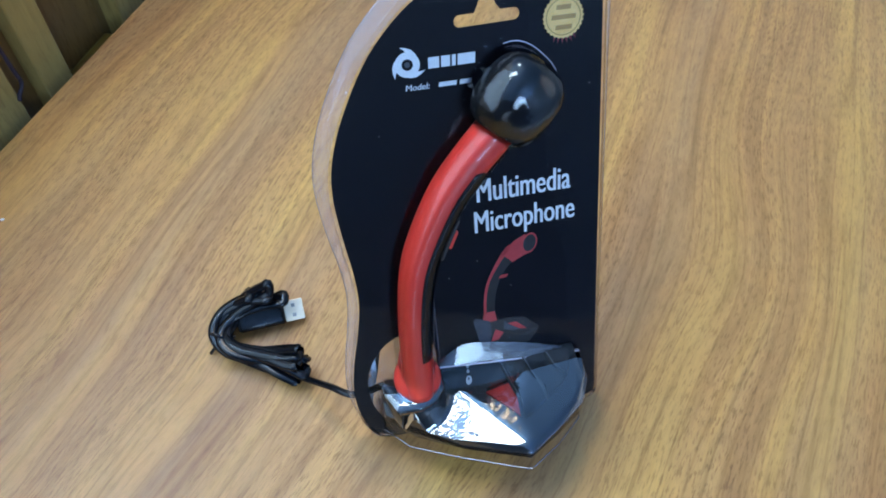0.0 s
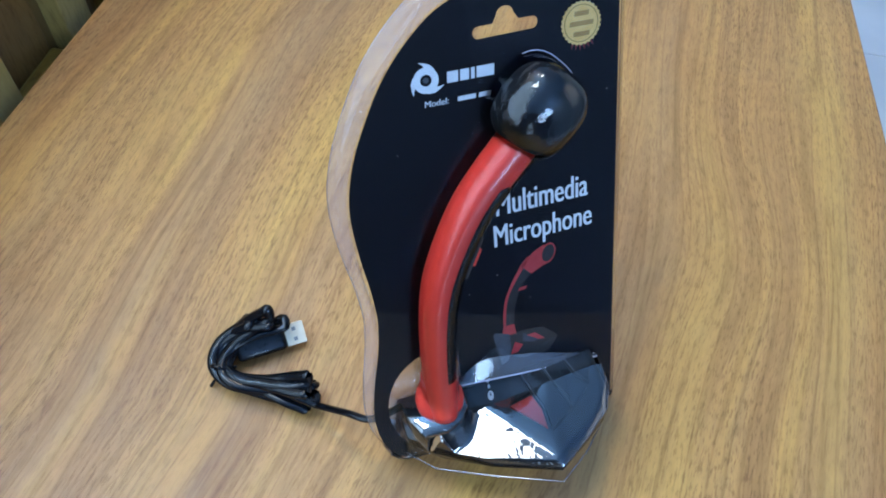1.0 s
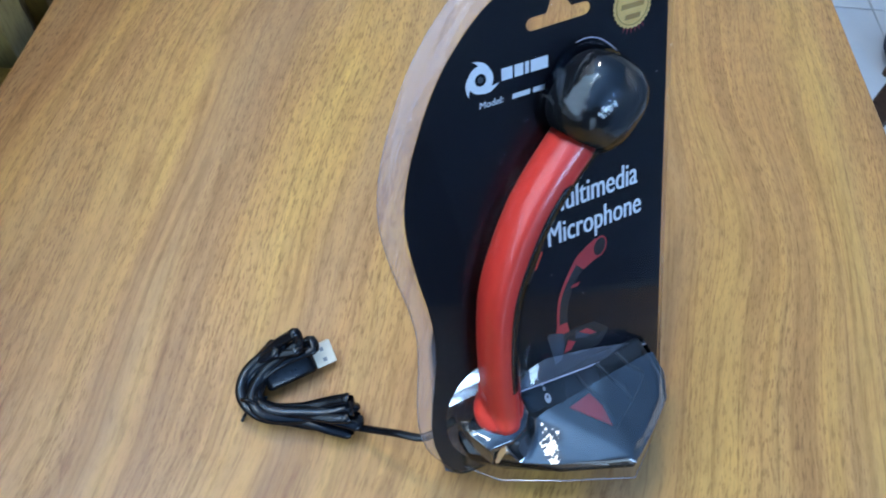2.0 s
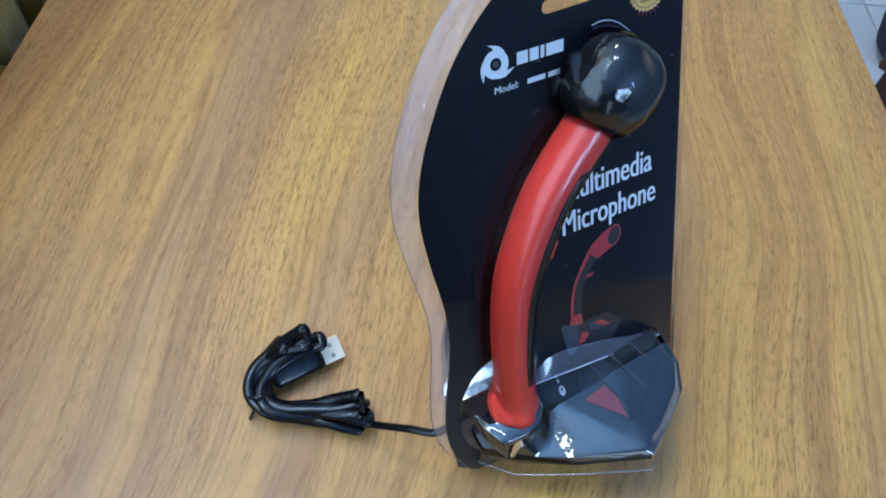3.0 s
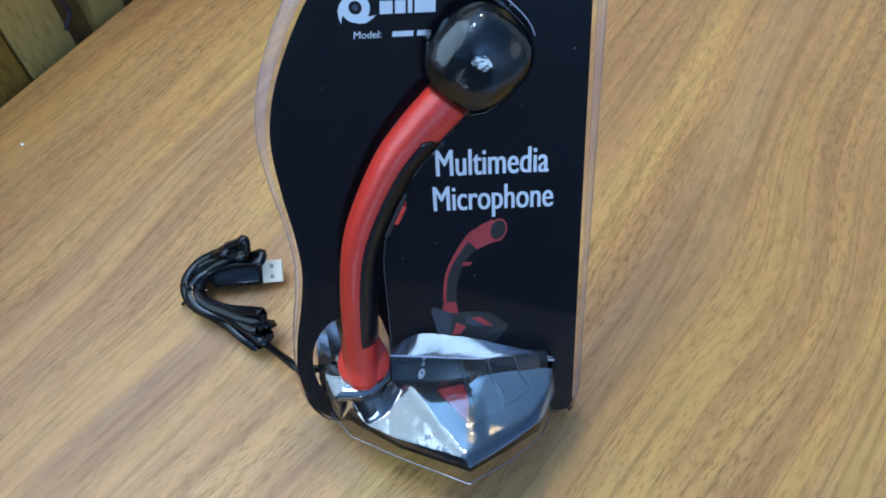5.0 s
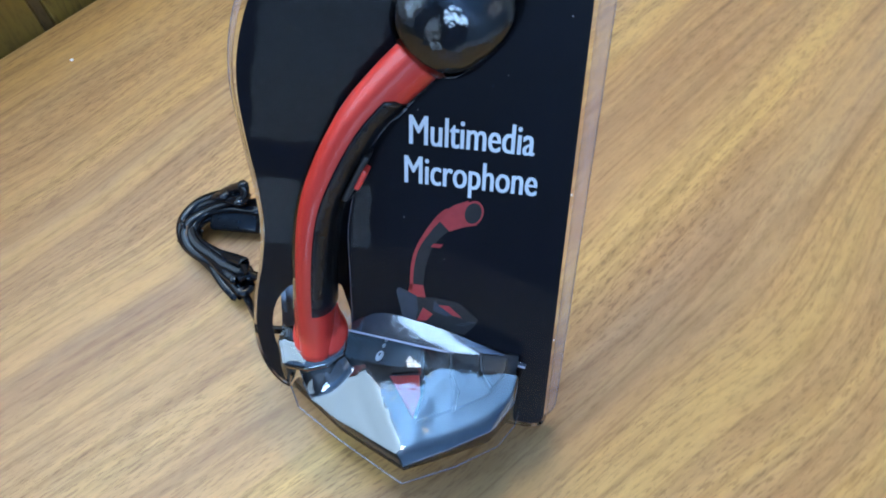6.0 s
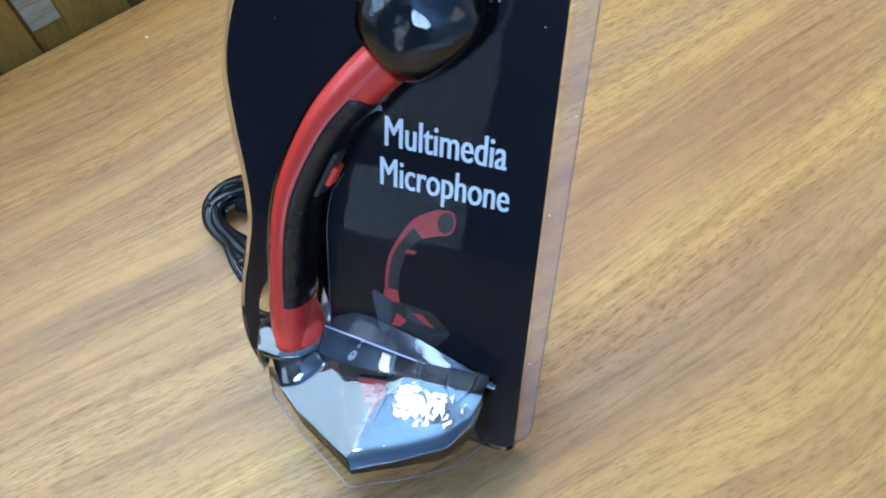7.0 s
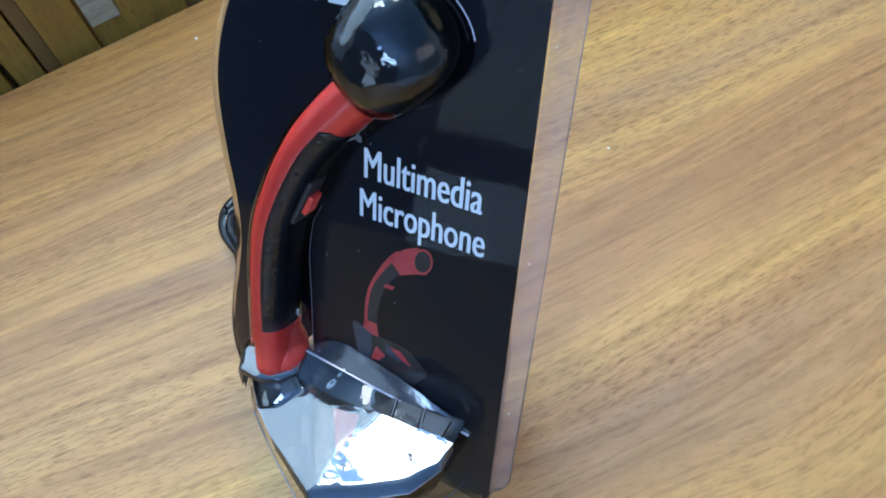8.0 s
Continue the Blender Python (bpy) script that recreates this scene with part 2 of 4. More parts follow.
# strong milky haze stands in for the highlight along the folds
SEAM = clear_film("fold_highlight", (0.80, 0.81, 0.84), 1.9, 0.12, 0.0, 1, 0.60)
GLASS = clear_film("window_glass", (0.98, 0.99, 1.0), 1.45, 0.0, 0.0, 1)


# ---- mesh helpers ----
def mesh_of(name, bm, mat, smooth=False):
    if any(len(e.link_faces) > 1 for e in bm.edges) and not name.endswith("_text"):
        bmesh.ops.recalc_face_normals(bm, faces=bm.faces[:])
    me = bpy.data.meshes.new(name)
    bm.to_mesh(me)
    bm.free()
    me.materials.append(mat)
    if smooth:
        for p in me.polygons:
            p.use_smooth = True
    return me


def part(name, bm, mat, parent, label="", smooth=False):
    ob = new(name, mesh_of(name, bm, mat, smooth))
    ob.parent = parent
    return tagged(ob, label) if label else ob


def thing(name, m, label, category, group="", kind=""):
    ob = new(name)
    ob.matrix_basis = m
    ob.empty_display_size = 0.05
    return tagged(ob, label, category, group, kind)


def structure(name, bm, mat, m, label, smooth=False):
    ob = new(name, mesh_of(name, bm, mat, smooth))
    ob.matrix_basis = m
    return tagged(ob, label, name.rstrip("_0123456789"), kind="structure")


def box(bm, x0, x1, y0, y1, z0, z1, bevel=0.0, segments=2):
    r = bmesh.ops.create_cube(bm, size=1.0, matrix=Matrix.LocRotScale(((x0 + x1) / 2, (y0 + y1) / 2, (z0 + z1) / 2), None, (x1 - x0, y1 - y0, z1 - z0)))
    if bevel:
        edges = list({e for v in r["verts"] for e in v.link_edges})
        bmesh.ops.bevel(bm, geom=edges, offset=bevel, segments=segments, affect="EDGES", profile=0.5)
    return bm


def spline(points, steps, closed=False):
    """Catmull-Rom through points, each an n-tuple."""
    p = [np.array(q, float) for q in points]
    out = []
    count = len(p) if closed else len(p) - 1
    for i in range(count):
        if closed:
            a, b, c, d = p[i - 1], p[i], p[(i + 1) % len(p)], p[(i + 2) % len(p)]
        else:
            b, c = p[i], p[i + 1]
            a = p[i - 1] if i else 2 * b - c
            d = p[i + 2] if i + 2 < len(p) else 2 * c - b
        for k in range(steps):
            t = k / steps
            out.append(0.5 * (2 * b + (c - a) * t + (2 * a - 5 * b + 4 * c - d) * t * t + (3 * b - a - 3 * c + d) * t ** 3))
    if not closed:
        out.append(p[-1])
    return out


def plate(outlines, z, depth):
    """A flat plate from closed outlines (the first outside, the rest holes), its front face at z."""
    cu = bpy.data.curves.new("outline", "CURVE")
    cu.dimensions, cu.fill_mode, cu.extrude = "2D", "BOTH", depth / 2
    for line in outlines:
        s = cu.splines.new("POLY")
        s.points.add(len(line) - 1)
        for q, (x, y) in zip(s.points, line):
            q.co = (x, y, 0, 1)
        s.use_cyclic_u = True
    ob = bpy.data.objects.new("outline", cu)
    scene.collection.objects.link(ob)
    me = bpy.data.meshes.new_from_object(ob.evaluated_get(bpy.context.evaluated_depsgraph_get()))
    bpy.data.objects.remove(ob)
    bpy.data.curves.remove(cu)
    bm = bmesh.new()
    bm.from_mesh(me)
    bpy.data.meshes.remove(me)
    bmesh.ops.remove_doubles(bm, verts=bm.verts[:], dist=1e-6)
    bmesh.ops.translate(bm, verts=bm.verts[:], vec=(0, 0, z - depth / 2))
    return bm


def lettering(words, width, height, z, bold=0.0, shear=0.0):
    """Printed letters with their lower left corner at the origin, fitted to width and height (of the tallest letter)."""
    cu = bpy.data.curves.new("letters", "FONT")
    cu.body, cu.shear, cu.resolution_u = words, shear, 4
    ob = bpy.data.objects.new("letters", cu)
    scene.collection.objects.link(ob)
    me = bpy.data.meshes.new_from_object(ob.evaluated_get(bpy.context.evaluated_depsgraph_get()))
    bpy.data.objects.remove(ob)
    bpy.data.curves.remove(cu)
    bm = bmesh.new()
    for k in (0, -1, 1):
        count = len(bm.verts)
        bm.from_mesh(me)
        bm.verts.ensure_lookup_table()
        for v in bm.verts[count:]:
            v.co.x += k * bold
            v.co.z = 0.00001 * (k + 1)
    bpy.data.meshes.remove(me)
    x0, x1 = min(v.co.x for v in bm.verts), max(v.co.x for v in bm.verts)
    y1 = max(v.co.y for v in bm.verts)
    for v in bm.verts:
        v.co = ((v.co.x - x0) / (x1 - x0) * width, v.co.y / y1 * height, z + v.co.z)
    return bm


def loft(rings, closed=True, cap_start=False, cap_end=False, bm=None):
    bm = bm or bmesh.new()
    rows = [[bm.verts.new(p) for p in ring] for ring in rings]
    for a, b in zip(rows, rows[1:]):
        m = len(a)
        for i in range(m if closed else m - 1):
            j = (i + 1) % m
            bm.faces.new((a[i], a[j], b[j], b[i]))
    if cap_start:
        bm.faces.new(rows[0][::-1])
    if cap_end:
        bm.faces.new(rows[-1])
    return bm


def tube(points, radius, sides=8, flat=1.0, cap=True, bm=None):
    """A round (or flattened) cord along points."""
    p = [Vector(q) for q in points]
    up = Vector((0, 0, 1))
    rings = []
    for i, q in enumerate(p):
        d = (p[min(i + 1, len(p) - 1)] - p[max(i - 1, 0)]).normalized()
        side = d.cross(up)
        side = side.normalized() if side.length > 1e-4 else Vector((1, 0, 0))
        top = side.cross(d)
        r = radius(i / (len(p) - 1)) if callable(radius) else radius
        rings.append([q + side * (r * math.cos(a)) + top * (r * flat * math.sin(a)) for a in (2 * math.pi * k / sides for k in range(sides))])
    return loft(rings, True, cap, cap, bm)


# ---- the room ----


def room():
    y0, y1, x1 = -2.4, 2.3, 2.6
    bm = box(bmesh.new(), WEST_X - 0.15, x1 + 0.15, y0 - 0.15, y1 + 0.15, FLOOR_Z - 0.12, FLOOR_Z - 0.004)
    floor = structure("floor", bm, GROUT, TABLE, "white glazed floor tiles with grey grout joints")
    structure("ceiling", box(bmesh.new(), WEST_X - 0.15, x1 + 0.15, y0 - 0.15, y1 + 0.15, CEIL_Z, CEIL_Z + 0.1), BLUE_CEILING, TABLE, "unseen ceiling, coloured blue to stand for cool light")
    structure("wall_north", box(bmesh.new(), WEST_X, x1, y1, y1 + 0.12, FLOOR_Z, CEIL_Z), PLASTER, TABLE, "plain light plaster wall")
    openings = {"wall_east": [(0.0, 2.0, 0.60, 1.84)], "wall_south": [(0.10, 0.68, FLOOR_Z, 1.02), (0.92, 2.48, 1.0, 1.84)], "wall_west": [(-1.75, 0.35, 0.45, 1.91)]}
    number = 0
    for name, holes in openings.items():
        side = {"wall_east": 1, "wall_south": 0, "wall_west": -1}[name]
        lo, hi = (y0 - 0.12, y1 + 0.12) if side else (WEST_X, x1)
        place = lambda bm, d0, d1, p, q, r, t, bevel=0.0: (
            box(bm, x1 + d0, x1 + d1, p, q, r, t, bevel) if side > 0 else box(bm, WEST_X - d1, WEST_X - d0, p, q, r, t, bevel) if side else box(bm, p, q, y0 - d1, y0 - d0, r, t, bevel))
        bm = bmesh.new()
        for a, b, z0, z1 in holes:
            place(bm, 0, 0.12, lo, a, FLOOR_Z, CEIL_Z)
            if z0 > FLOOR_Z:
                place(bm, 0, 0.12, a, b, FLOOR_Z, z0)
            place(bm, 0, 0.12, a, b, z1, CEIL_Z)
            lo = b
        place(bm, 0, 0.12, lo, hi, FLOOR_Z, CEIL_Z)
        # south wall darkened and east wall lightened by colour, for the reflections
        structure(name, bm, PLASTER if side < 0 else LIT_WALL if side else SHADED_WALL, TABLE, "unseen wall with a window opening")
        for a, b, z0, z1 in holes:
            if z0 == FLOOR_Z:
                door = thing("door_1", TABLE, "dark painted door with two glazed panels", "door", kind="structure")
                for p, q in ((a, a + 0.05), (b - 0.05, b)):
                    part("stile", place(bmesh.new(), 0.03, 0.07, p, q, z0, z1, 0.003), DARK_WOOD, door)
                for p, q in ((z0, -0.40), (0.0, 0.10), (z1 - 0.08, z1)):
                    part("rail", place(bmesh.new(), 0.033, 0.067, a + 0.05, b - 0.05, p, q, 0.003), DARK_WOOD, door)
                for p, q in ((-0.40, 0.0), (0.10, z1 - 0.08)):
                    part("pane", place(bmesh.new(), 0.048, 0.052, a + 0.05, b - 0.05, p, q), GLASS, door).visible_shadow = False
                part("door_handle", place(bmesh.new(), -0.02, 0.03, a + 0.012, a + 0.034, 0.02, 0.09, 0.006), STEEL, door, "steel door handle")
                continue
            number += 1
            win = thing("window_%d" % number, TABLE, "white painted window with clear panes", "window", kind="structure")
            m = (a + b) / 2
            for y in (a, m - 0.025, b - 0.05):
                part("window_frame", place(bmesh.new(), 0.03, 0.08, y, y + 0.05, z0, z1, 0.004), FRAME_WHITE, win)
            for z in (z0, z1 - 0.05):
                part("window_frame", place(bmesh.new(), 0.033, 0.077, a + 0.05, b - 0.05, z, z + 0.05, 0.004), FRAME_WHITE, win)
            for p, q in ((a + 0.05, m - 0.025), (m + 0.025, b - 0.05)):
                ob = part("pane", place(bmesh.new(), 0.053, 0.057, p, q, z0 + 0.05, z1 - 0.05), GLASS, win)
                ob.visible_shadow = False
    return floor


floor = room()


# ---- wooden panelling beyond the table ----
def panelling():
    wall = thing("wooden_panelling", TABLE, "low varnished golden-brown wooden panelling with dark gaps", "panelling", kind="structure")
    z0, z1 = FLOOR_Z, 0.16
    part("backing", box(bmesh.new(), WALL_X - 0.03, WALL_X - 0.0085, -1.2, 1.4, z0, z1), GAP, wall, "dark backing seen in the gaps")
    rows = [(-0.330, -0.265, 0.0, BOARD), (-0.258, -0.200, 0.004, BOARD), (-0.193, -0.160, 0.0, BROWN_BOARD), (-0.152, -0.124, 0.004, BOARD),
            (-0.116, -0.100, 0.0, BOARD), (-0.094, -0.087, 0.0, BROWN_BOARD), (-0.083, -0.057, 0.004, BOARD), (-0.053, -0.030, 0.0, BOARD), (-0.028, 0.013, 0.004, BOARD),
            (0.016, 0.022, 0.002, BROWN_BOARD), (0.026, 0.058, 0.004, BOARD), (0.064, 0.102, 0.006, LIGHT_BOARD), (0.104, 0.127, -0.006, BROWN_BOARD), (0.131, 0.155, 0.006, LIGHT_BOARD),
            (0.156, 0.218, -0.008, BROWN_BOARD), (0.233, 0.262, 0.006, LIGHT_BOARD), (0.263, 0.284, -0.008, BROWN_BOARD), (0.296, 0.328, 0.006, BOARD),
            (0.329, 0.388, -0.008, BROWN_BOARD), (0.400, 0.432, 0.006, BOARD), (0.433, 0.500, -0.008, BROWN_BOARD)]
    for a, b, out, mat in rows:
        ob = part("board", box(bmesh.new(), -0.009, 0.009, z0 + 0.002, z1, -b - 0.0020, -a + 0.0020, 0.0012), mat, wall)
        ob.location = (WALL_X - 0.006 + out, 0, 0)
        ob.rotation_euler = (radians(90), 0, 0)
    part("fixed_strip", box(bmesh.new(), WALL_X + 0.0035, WALL_X + 0.0055, -0.0525, -0.0305, 0.006, 0.14, 0.0006), PALE_BOARD, wall, "pale strip fixed on the panelling")
    part("cap_rail", box(bmesh.new(), WALL_X - 0.036, WALL_X + 0.010, -1.2, 1.4, z1, z1 + 0.022, 0.004), BROWN_BOARD, wall)
    part("lower_rail", box(bmesh.new(), WALL_X - 0.006, WALL_X + 0.012, 0.140, 0.222, -0.060, -0.030, 0.003), BOARD, wall)
    return wall


panelling()


# ---- the table ----
def table():
    t = thing("table", TABLE, "wooden table with a light brown oak-grained veneer top", "table")
    y0, y1 = -0.62, 0.98
    left = lambda y: -0.3475 + 0.040 * y
    right = lambda y: 0.267 - 0.004 * y
    bm = bmesh.new()
    lower = [bm.verts.new((x, y, -0.028)) for x, y in ((left(y0), y0), (right(y0), y0), (right(y1), y1), (left(y1), y1))]
    upper = [bm.verts.new((v.co.x, v.co.y, 0)) for v in lower]
    bm.faces.new(lower[::-1])
    bm.faces.new(upper)
    for i in range(4):
        bm.faces.new((lower[i], lower[(i + 1) % 4], upper[(i + 1) % 4], upper[i]))
    bmesh.ops.bevel(bm, geom=bm.edges[:], offset=0.0022, segments=3, affect="EDGES", profile=0.5)
    part("tabletop", bm, OAK, t, "light brown oak-grained veneer top")
    for x in (left(0) + 0.05, right(0) - 0.09):
        for y in (y0 + 0.06, y1 - 0.11):
            part("leg", loft([[(x + 0.022 + sx * w, y + 0.022 + sy * w, z) for sx, sy in ((-1, -1), (1, -1), (1, 1), (-1, 1))] for z, w in ((FLOOR_Z, 0.017), (-0.35, 0.021), (-0.028, 0.024))], True, True, True), DARK_WOOD, t)
    for x in (left(0) + 0.06, right(0) - 0.075):
        part("apron", box(bmesh.new(), x, x + 0.018, y0 + 0.11, y1 - 0.12, -0.1, -0.028, 0.001), DARK_WOOD, t)
    for y in (y0 + 0.07, y1 - 0.09):
        part("apron", box(bmesh.new(), left(0) + 0.10, right(0) - 0.10, y, y + 0.018, -0.1, -0.028, 0.001), DARK_WOOD, t)
    return t


table()


# ---- the blister pack ----
def card_outline(grow=0.0, taper=False):
    """The card's outline: a waved left side, straight right side and bottom, rounded corners."""
    wave = spline([(-0.004, 0.2310), (-0.0209, 0.2228), (-0.0383, 0.2056), (-0.0510, 0.184), (-0.0580, 0.166), (-0.0604, 0.150), (-0.0592, 0.130), (-0.0570, 0.112),
                   (-0.0566, 0.095), (-0.0594, 0.078), (-0.0636, 0.060), (-0.0656, 0.043), (-0.0632, 0.027), (-0.0560, 0.0160), (-0.046, 0.0138)], 5)
    pts = [tuple(p) for p in wave]
    for cx, cy, r, a0 in ((0.0532, 0.0186, 0.0055, -90), (0.0490, 0.2250, 0.0080, 0)):
        pts += [(cx + r * math.cos(radians(a0 + k * 15)), cy + r * math.sin(radians(a0 + k * 15))) for k in range(7)]
    if not grow:
        return pts
    out = []
    for i, (x, y) in enumerate(pts):
        (ax, ay), (bx, by) = pts[i - 1], pts[(i + 1) % len(pts)]
        dx, dy = bx - ax, by - ay
        k = math.hypot(dx, dy) or 1.0
        f = min(1.0, max(0.0, (y - 0.04) / 0.12)) if taper else 1.0
        g = grow * (0.40 + 0.60 * f * f * (3 - 2 * f)) if taper and x < 0 else grow * (0.65 + 0.35 * f)
        out.append((x + g * dy / k, y - g * dx / k))
    return out


def ellipse(cx, cy, rx, ry, count=28, turn=0.0):
    c, s = math.cos(radians(turn)), math.sin(radians(turn))
    return [(cx + c * rx * math.cos(a) - s * ry * math.sin(a), cy + s * rx * math.cos(a) + c * ry * math.sin(a)) for a in (2 * math.pi * k / count for k in range(count))]


def bar(x0, x1, y0, y1, slant=0.0):
    return [(x0, y0), (x1, y0), (x1 + slant, y1), (x0 + slant, y1)]


def hang_slot():
    r = 0.0024
    pts = []
    for cx, a0 in ((-0.0016, 90), (0.0202, 270)):
        pts += [(cx + r * math.cos(radians(a0 + k * 22.5)), 0.2143 + 0.0005 * (cx > 0) + r * math.sin(radians(a0 + k * 22.5))) for k in range(9)]
    return pts + [(0.0147, 0.2172), (0.0134, 0.2190)] + [(0.0093 + 0.0036 * math.cos(radians(a)), 0.2196 + 0.0030 * math.sin(radians(a))) for a in range(0, 181, 20)] + [(0.0052, 0.2188), (0.0042, 0.2168)]


def stem_hole():
    left = [(-0.034 + 0.0246 * math.cos(radians(a)), 0.0445 + 0.0300 * math.sin(radians(a))) for a in range(80, 281, 10)]
    return left + [(-0.026, 0.0170), (-0.0235, 0.024), (-0.0235, 0.060), (-0.0265, 0.072)]


STEM = spline([(-0.0348, 0.040), (-0.0345, 0.060), (-0.0332, 0.088), (-0.0299, 0.111), (-0.0238, 0.1278), (-0.0140, 0.1460), (-0.0040, 0.1585), (0.0061, 0.1690), (0.0135, 0.1770)], 6)
STEM_N = 0.0080


def stem_frame(i):
    p = STEM[i]
    d = STEM[min(i + 1, len(STEM) - 1)] - STEM[max(i - 1, 0)]
    d = d / np.hypot(*d)
    return p, np.array((d[1], -d[0])), i / (len(STEM) - 1)


def stem_ring(i, grow, a0, a1, count, closed=False):
    """Points round the stem from angle a0 to a1, 0 being the front and 90 the inner, right side."""
    p, side, f = stem_frame(i)
    wide, deep = 0.0070 + 0.0011 * f + grow, 0.0104 - 0.0004 * f + grow
    out = []
    for k in range(count):
        a = radians(a0 + (a1 - a0) * k / (count if closed else count - 1))
        s = wide * math.copysign(abs(math.sin(a)) ** 0.86, math.sin(a))
        q = p + side * s
        out.append((q[0], q[1], STEM_N + deep * math.copysign(abs(math.cos(a)) ** 0.86, math.cos(a))))
    return out


HEAD_C, HEAD_A = np.array((0.0170, 0.1838)), np.array((0.700, 0.714))
HEAD_S, HEAD_N = np.array((0.714, -0.700)), 0.0085


def head_radius(t):
    return 0.0156 * max(0.0, 1 - abs(t) ** 2.9) ** 0.42


def blister_pack():
    pack = thing("blister_pack", PACK, "clear plastic blister pack with a black printed card, leaning back", "packaging")
    # card and its print
    card = part("card", plate([card_outline(), hang_slot(), stem_hole()], 0.0, 0.0007), CARD_BLACK, pack, "glossy black printed card with a hanging slot")

    def ink(name, outlines, mat, z=0.00025, label=""):
        return part(name, plate(outlines, z, 0.0002), mat, card, label)

    # white emblem: a ring with three swept blades, and a plain block for each letter beside it
    cx, cy = -0.0236, 0.2003
    ink("emblem", [ellipse(cx, cy, 0.0050, 0.0050), ellipse(cx, cy, 0.0023, 0.0023, 16)], INK_WHITE, label="white ring emblem with three swept blades")
    ink("emblem_dot", [ellipse(cx, cy, 0.0011, 0.0011, 12)], INK_SLATE)
    for turn in (95, 210, 325):
        base = [(4.2, -1.6), (5.2, 1.2), (4.9, 3.6), (3.6, 5.6), (2.0, 7.2), (2.6, 5.4), (2.6, 3.8)]
        c, s = math.cos(radians(turn - 60)), math.sin(radians(turn - 60))
        ink("emblem_blade", [[(cx + 0.001 * (c * x - s * y), cy + 0.001 * (s * x + c * y)) for x, y in base]], INK_WHITE, 0.0003)
    for x0, x1 in ((-0.0154, -0.0110), (-0.0102, -0.0066), (-0.0058, -0.0043), (-0.0035, 0.0036)):
        ink("brand_block", [bar(x0, x1, 0.1978, 0.2021, 0.0003)], INK_WHITE)
    model = part("model_text", lettering("Model:", 0.0098, 0.0024, 0.00025, 0.012, 0.15), INK_WHITE, card)
    model.location = (-0.0252, 0.1899, 0)
    for x0, x1 in ((-0.0118, -0.0045), (-0.0032, 0.0016)):
        ink("model_bar", [bar(x0, x1, 0.1900, 0.1918, 0.0003)], INK_WHITE)
    for words, width, height, x, y in (("Multimedia", 0.0432, 0.0106, 0.0010, 0.1363), ("Microphone", 0.0470, 0.0105, -0.0007, 0.1213)):
        t = part("title_text", lettering(words, width, height, 0.00025, 0.022), INK_WHITE, card, "bold white title lettering")
        t.location = (x, y, 0)
    # gold seal with ribbon tails
    sx, sy, r = 0.0404, 0.2112, 0.0083
    for k in range(6):
        a = -115 + k * 11
        p = [(sx + (r - 0.001) * math.cos(radians(b)), sy + (r - 0.001) * math.sin(radians(b))) for b in (a - 5, a + 5)]
        ink("ribbon_tail", [p + [(sx + (r + 0.0022) * math.cos(radians(a)) + 0.0003, sy + (r + 0.0022) * math.sin(radians(a)))]], INK_DEEP_RED)
    ink("seal", [[(sx + (r + 0.0003 * (-1) ** k) * math.cos(2 * math.pi * k / 56), sy + (r + 0.0003 * (-1) ** k) * math.sin(2 * math.pi * k / 56)) for k in range(56)]], INK_GOLD, 0.0004, "gold seal with a scalloped edge")
    ink("seal_ring", [ellipse(sx, sy, r - 0.0010, r - 0.0010), ellipse(sx, sy, r - 0.0014, r - 0.0014)], INK_PALE_GOLD, 0.0005)
    for y, w in ((0.0038, 0.0030), (0.0, 0.0050), (-0.0040, 0.0034)):
        ink("seal_bar", [bar(sx - w, sx + w, sy + y - 0.0009, sy + y + 0.0009, 0.0003)], INK_PALE_GOLD, 0.0005)
    # small printed microphone
    outer = spline([(0.0012, 0.0745), (0.0017, 0.086), (0.0040, 0.0955), (0.0104, 0.1075), (0.0173, 0.1140), (0.0226, 0.1166)], 5)
    inner = spline([(0.0262, 0.1070), (0.0215, 0.1058), (0.0150, 0.1022), (0.0100, 0.0950), (0.0072, 0.085), (0.0066, 0.0745)], 5)
    ink("printed_stem", [[tuple(p) for p in outer + inner]], INK_DARK)
    rim = spline([(0.0012, 0.0745), (0.0017, 0.086), (0.0040, 0.0955), (0.0104, 0.1075), (0.0150, 0.1125), (0.0140, 0.1090), (0.0098, 0.1030), (0.0050, 0.0945), (0.0030, 0.086), (0.0024, 0.0745)], 4)
    ink("printed_red_edge", [[tuple(p) for p in rim]], INK_RED, 0.0003)
    ink("printed_red_tip", [[(0.0112, 0.1082), (0.0173, 0.1140), (0.0226, 0.1166), (0.0262, 0.1070), (0.0215, 0.1056), (0.0162, 0.1030)]], INK_RED, 0.0003)
    ink("printed_tip_ring", [ellipse(0.0246, 0.1117, 0.0036, 0.0052, 24, -14), ellipse(0.0246, 0.1117, 0.0030, 0.0044, 24, -14)], INK_RED, 0.0004)
    ink("printed_tip_face", [ellipse(0.0246, 0.1117, 0.0030, 0.0044, 24, -14)], INK_DARK, 0.0004)
    ink("printed_switch", [bar(0.0092, 0.0128, 0.0954, 0.0970, 0.0012)], INK_RED, 0.0003)
    ink("printed_collar", [[(0.0002, 0.0712), (0.0076, 0.0712), (0.0066, 0.0775), (0.0013, 0.0775)]], INK_RED, 0.0003)
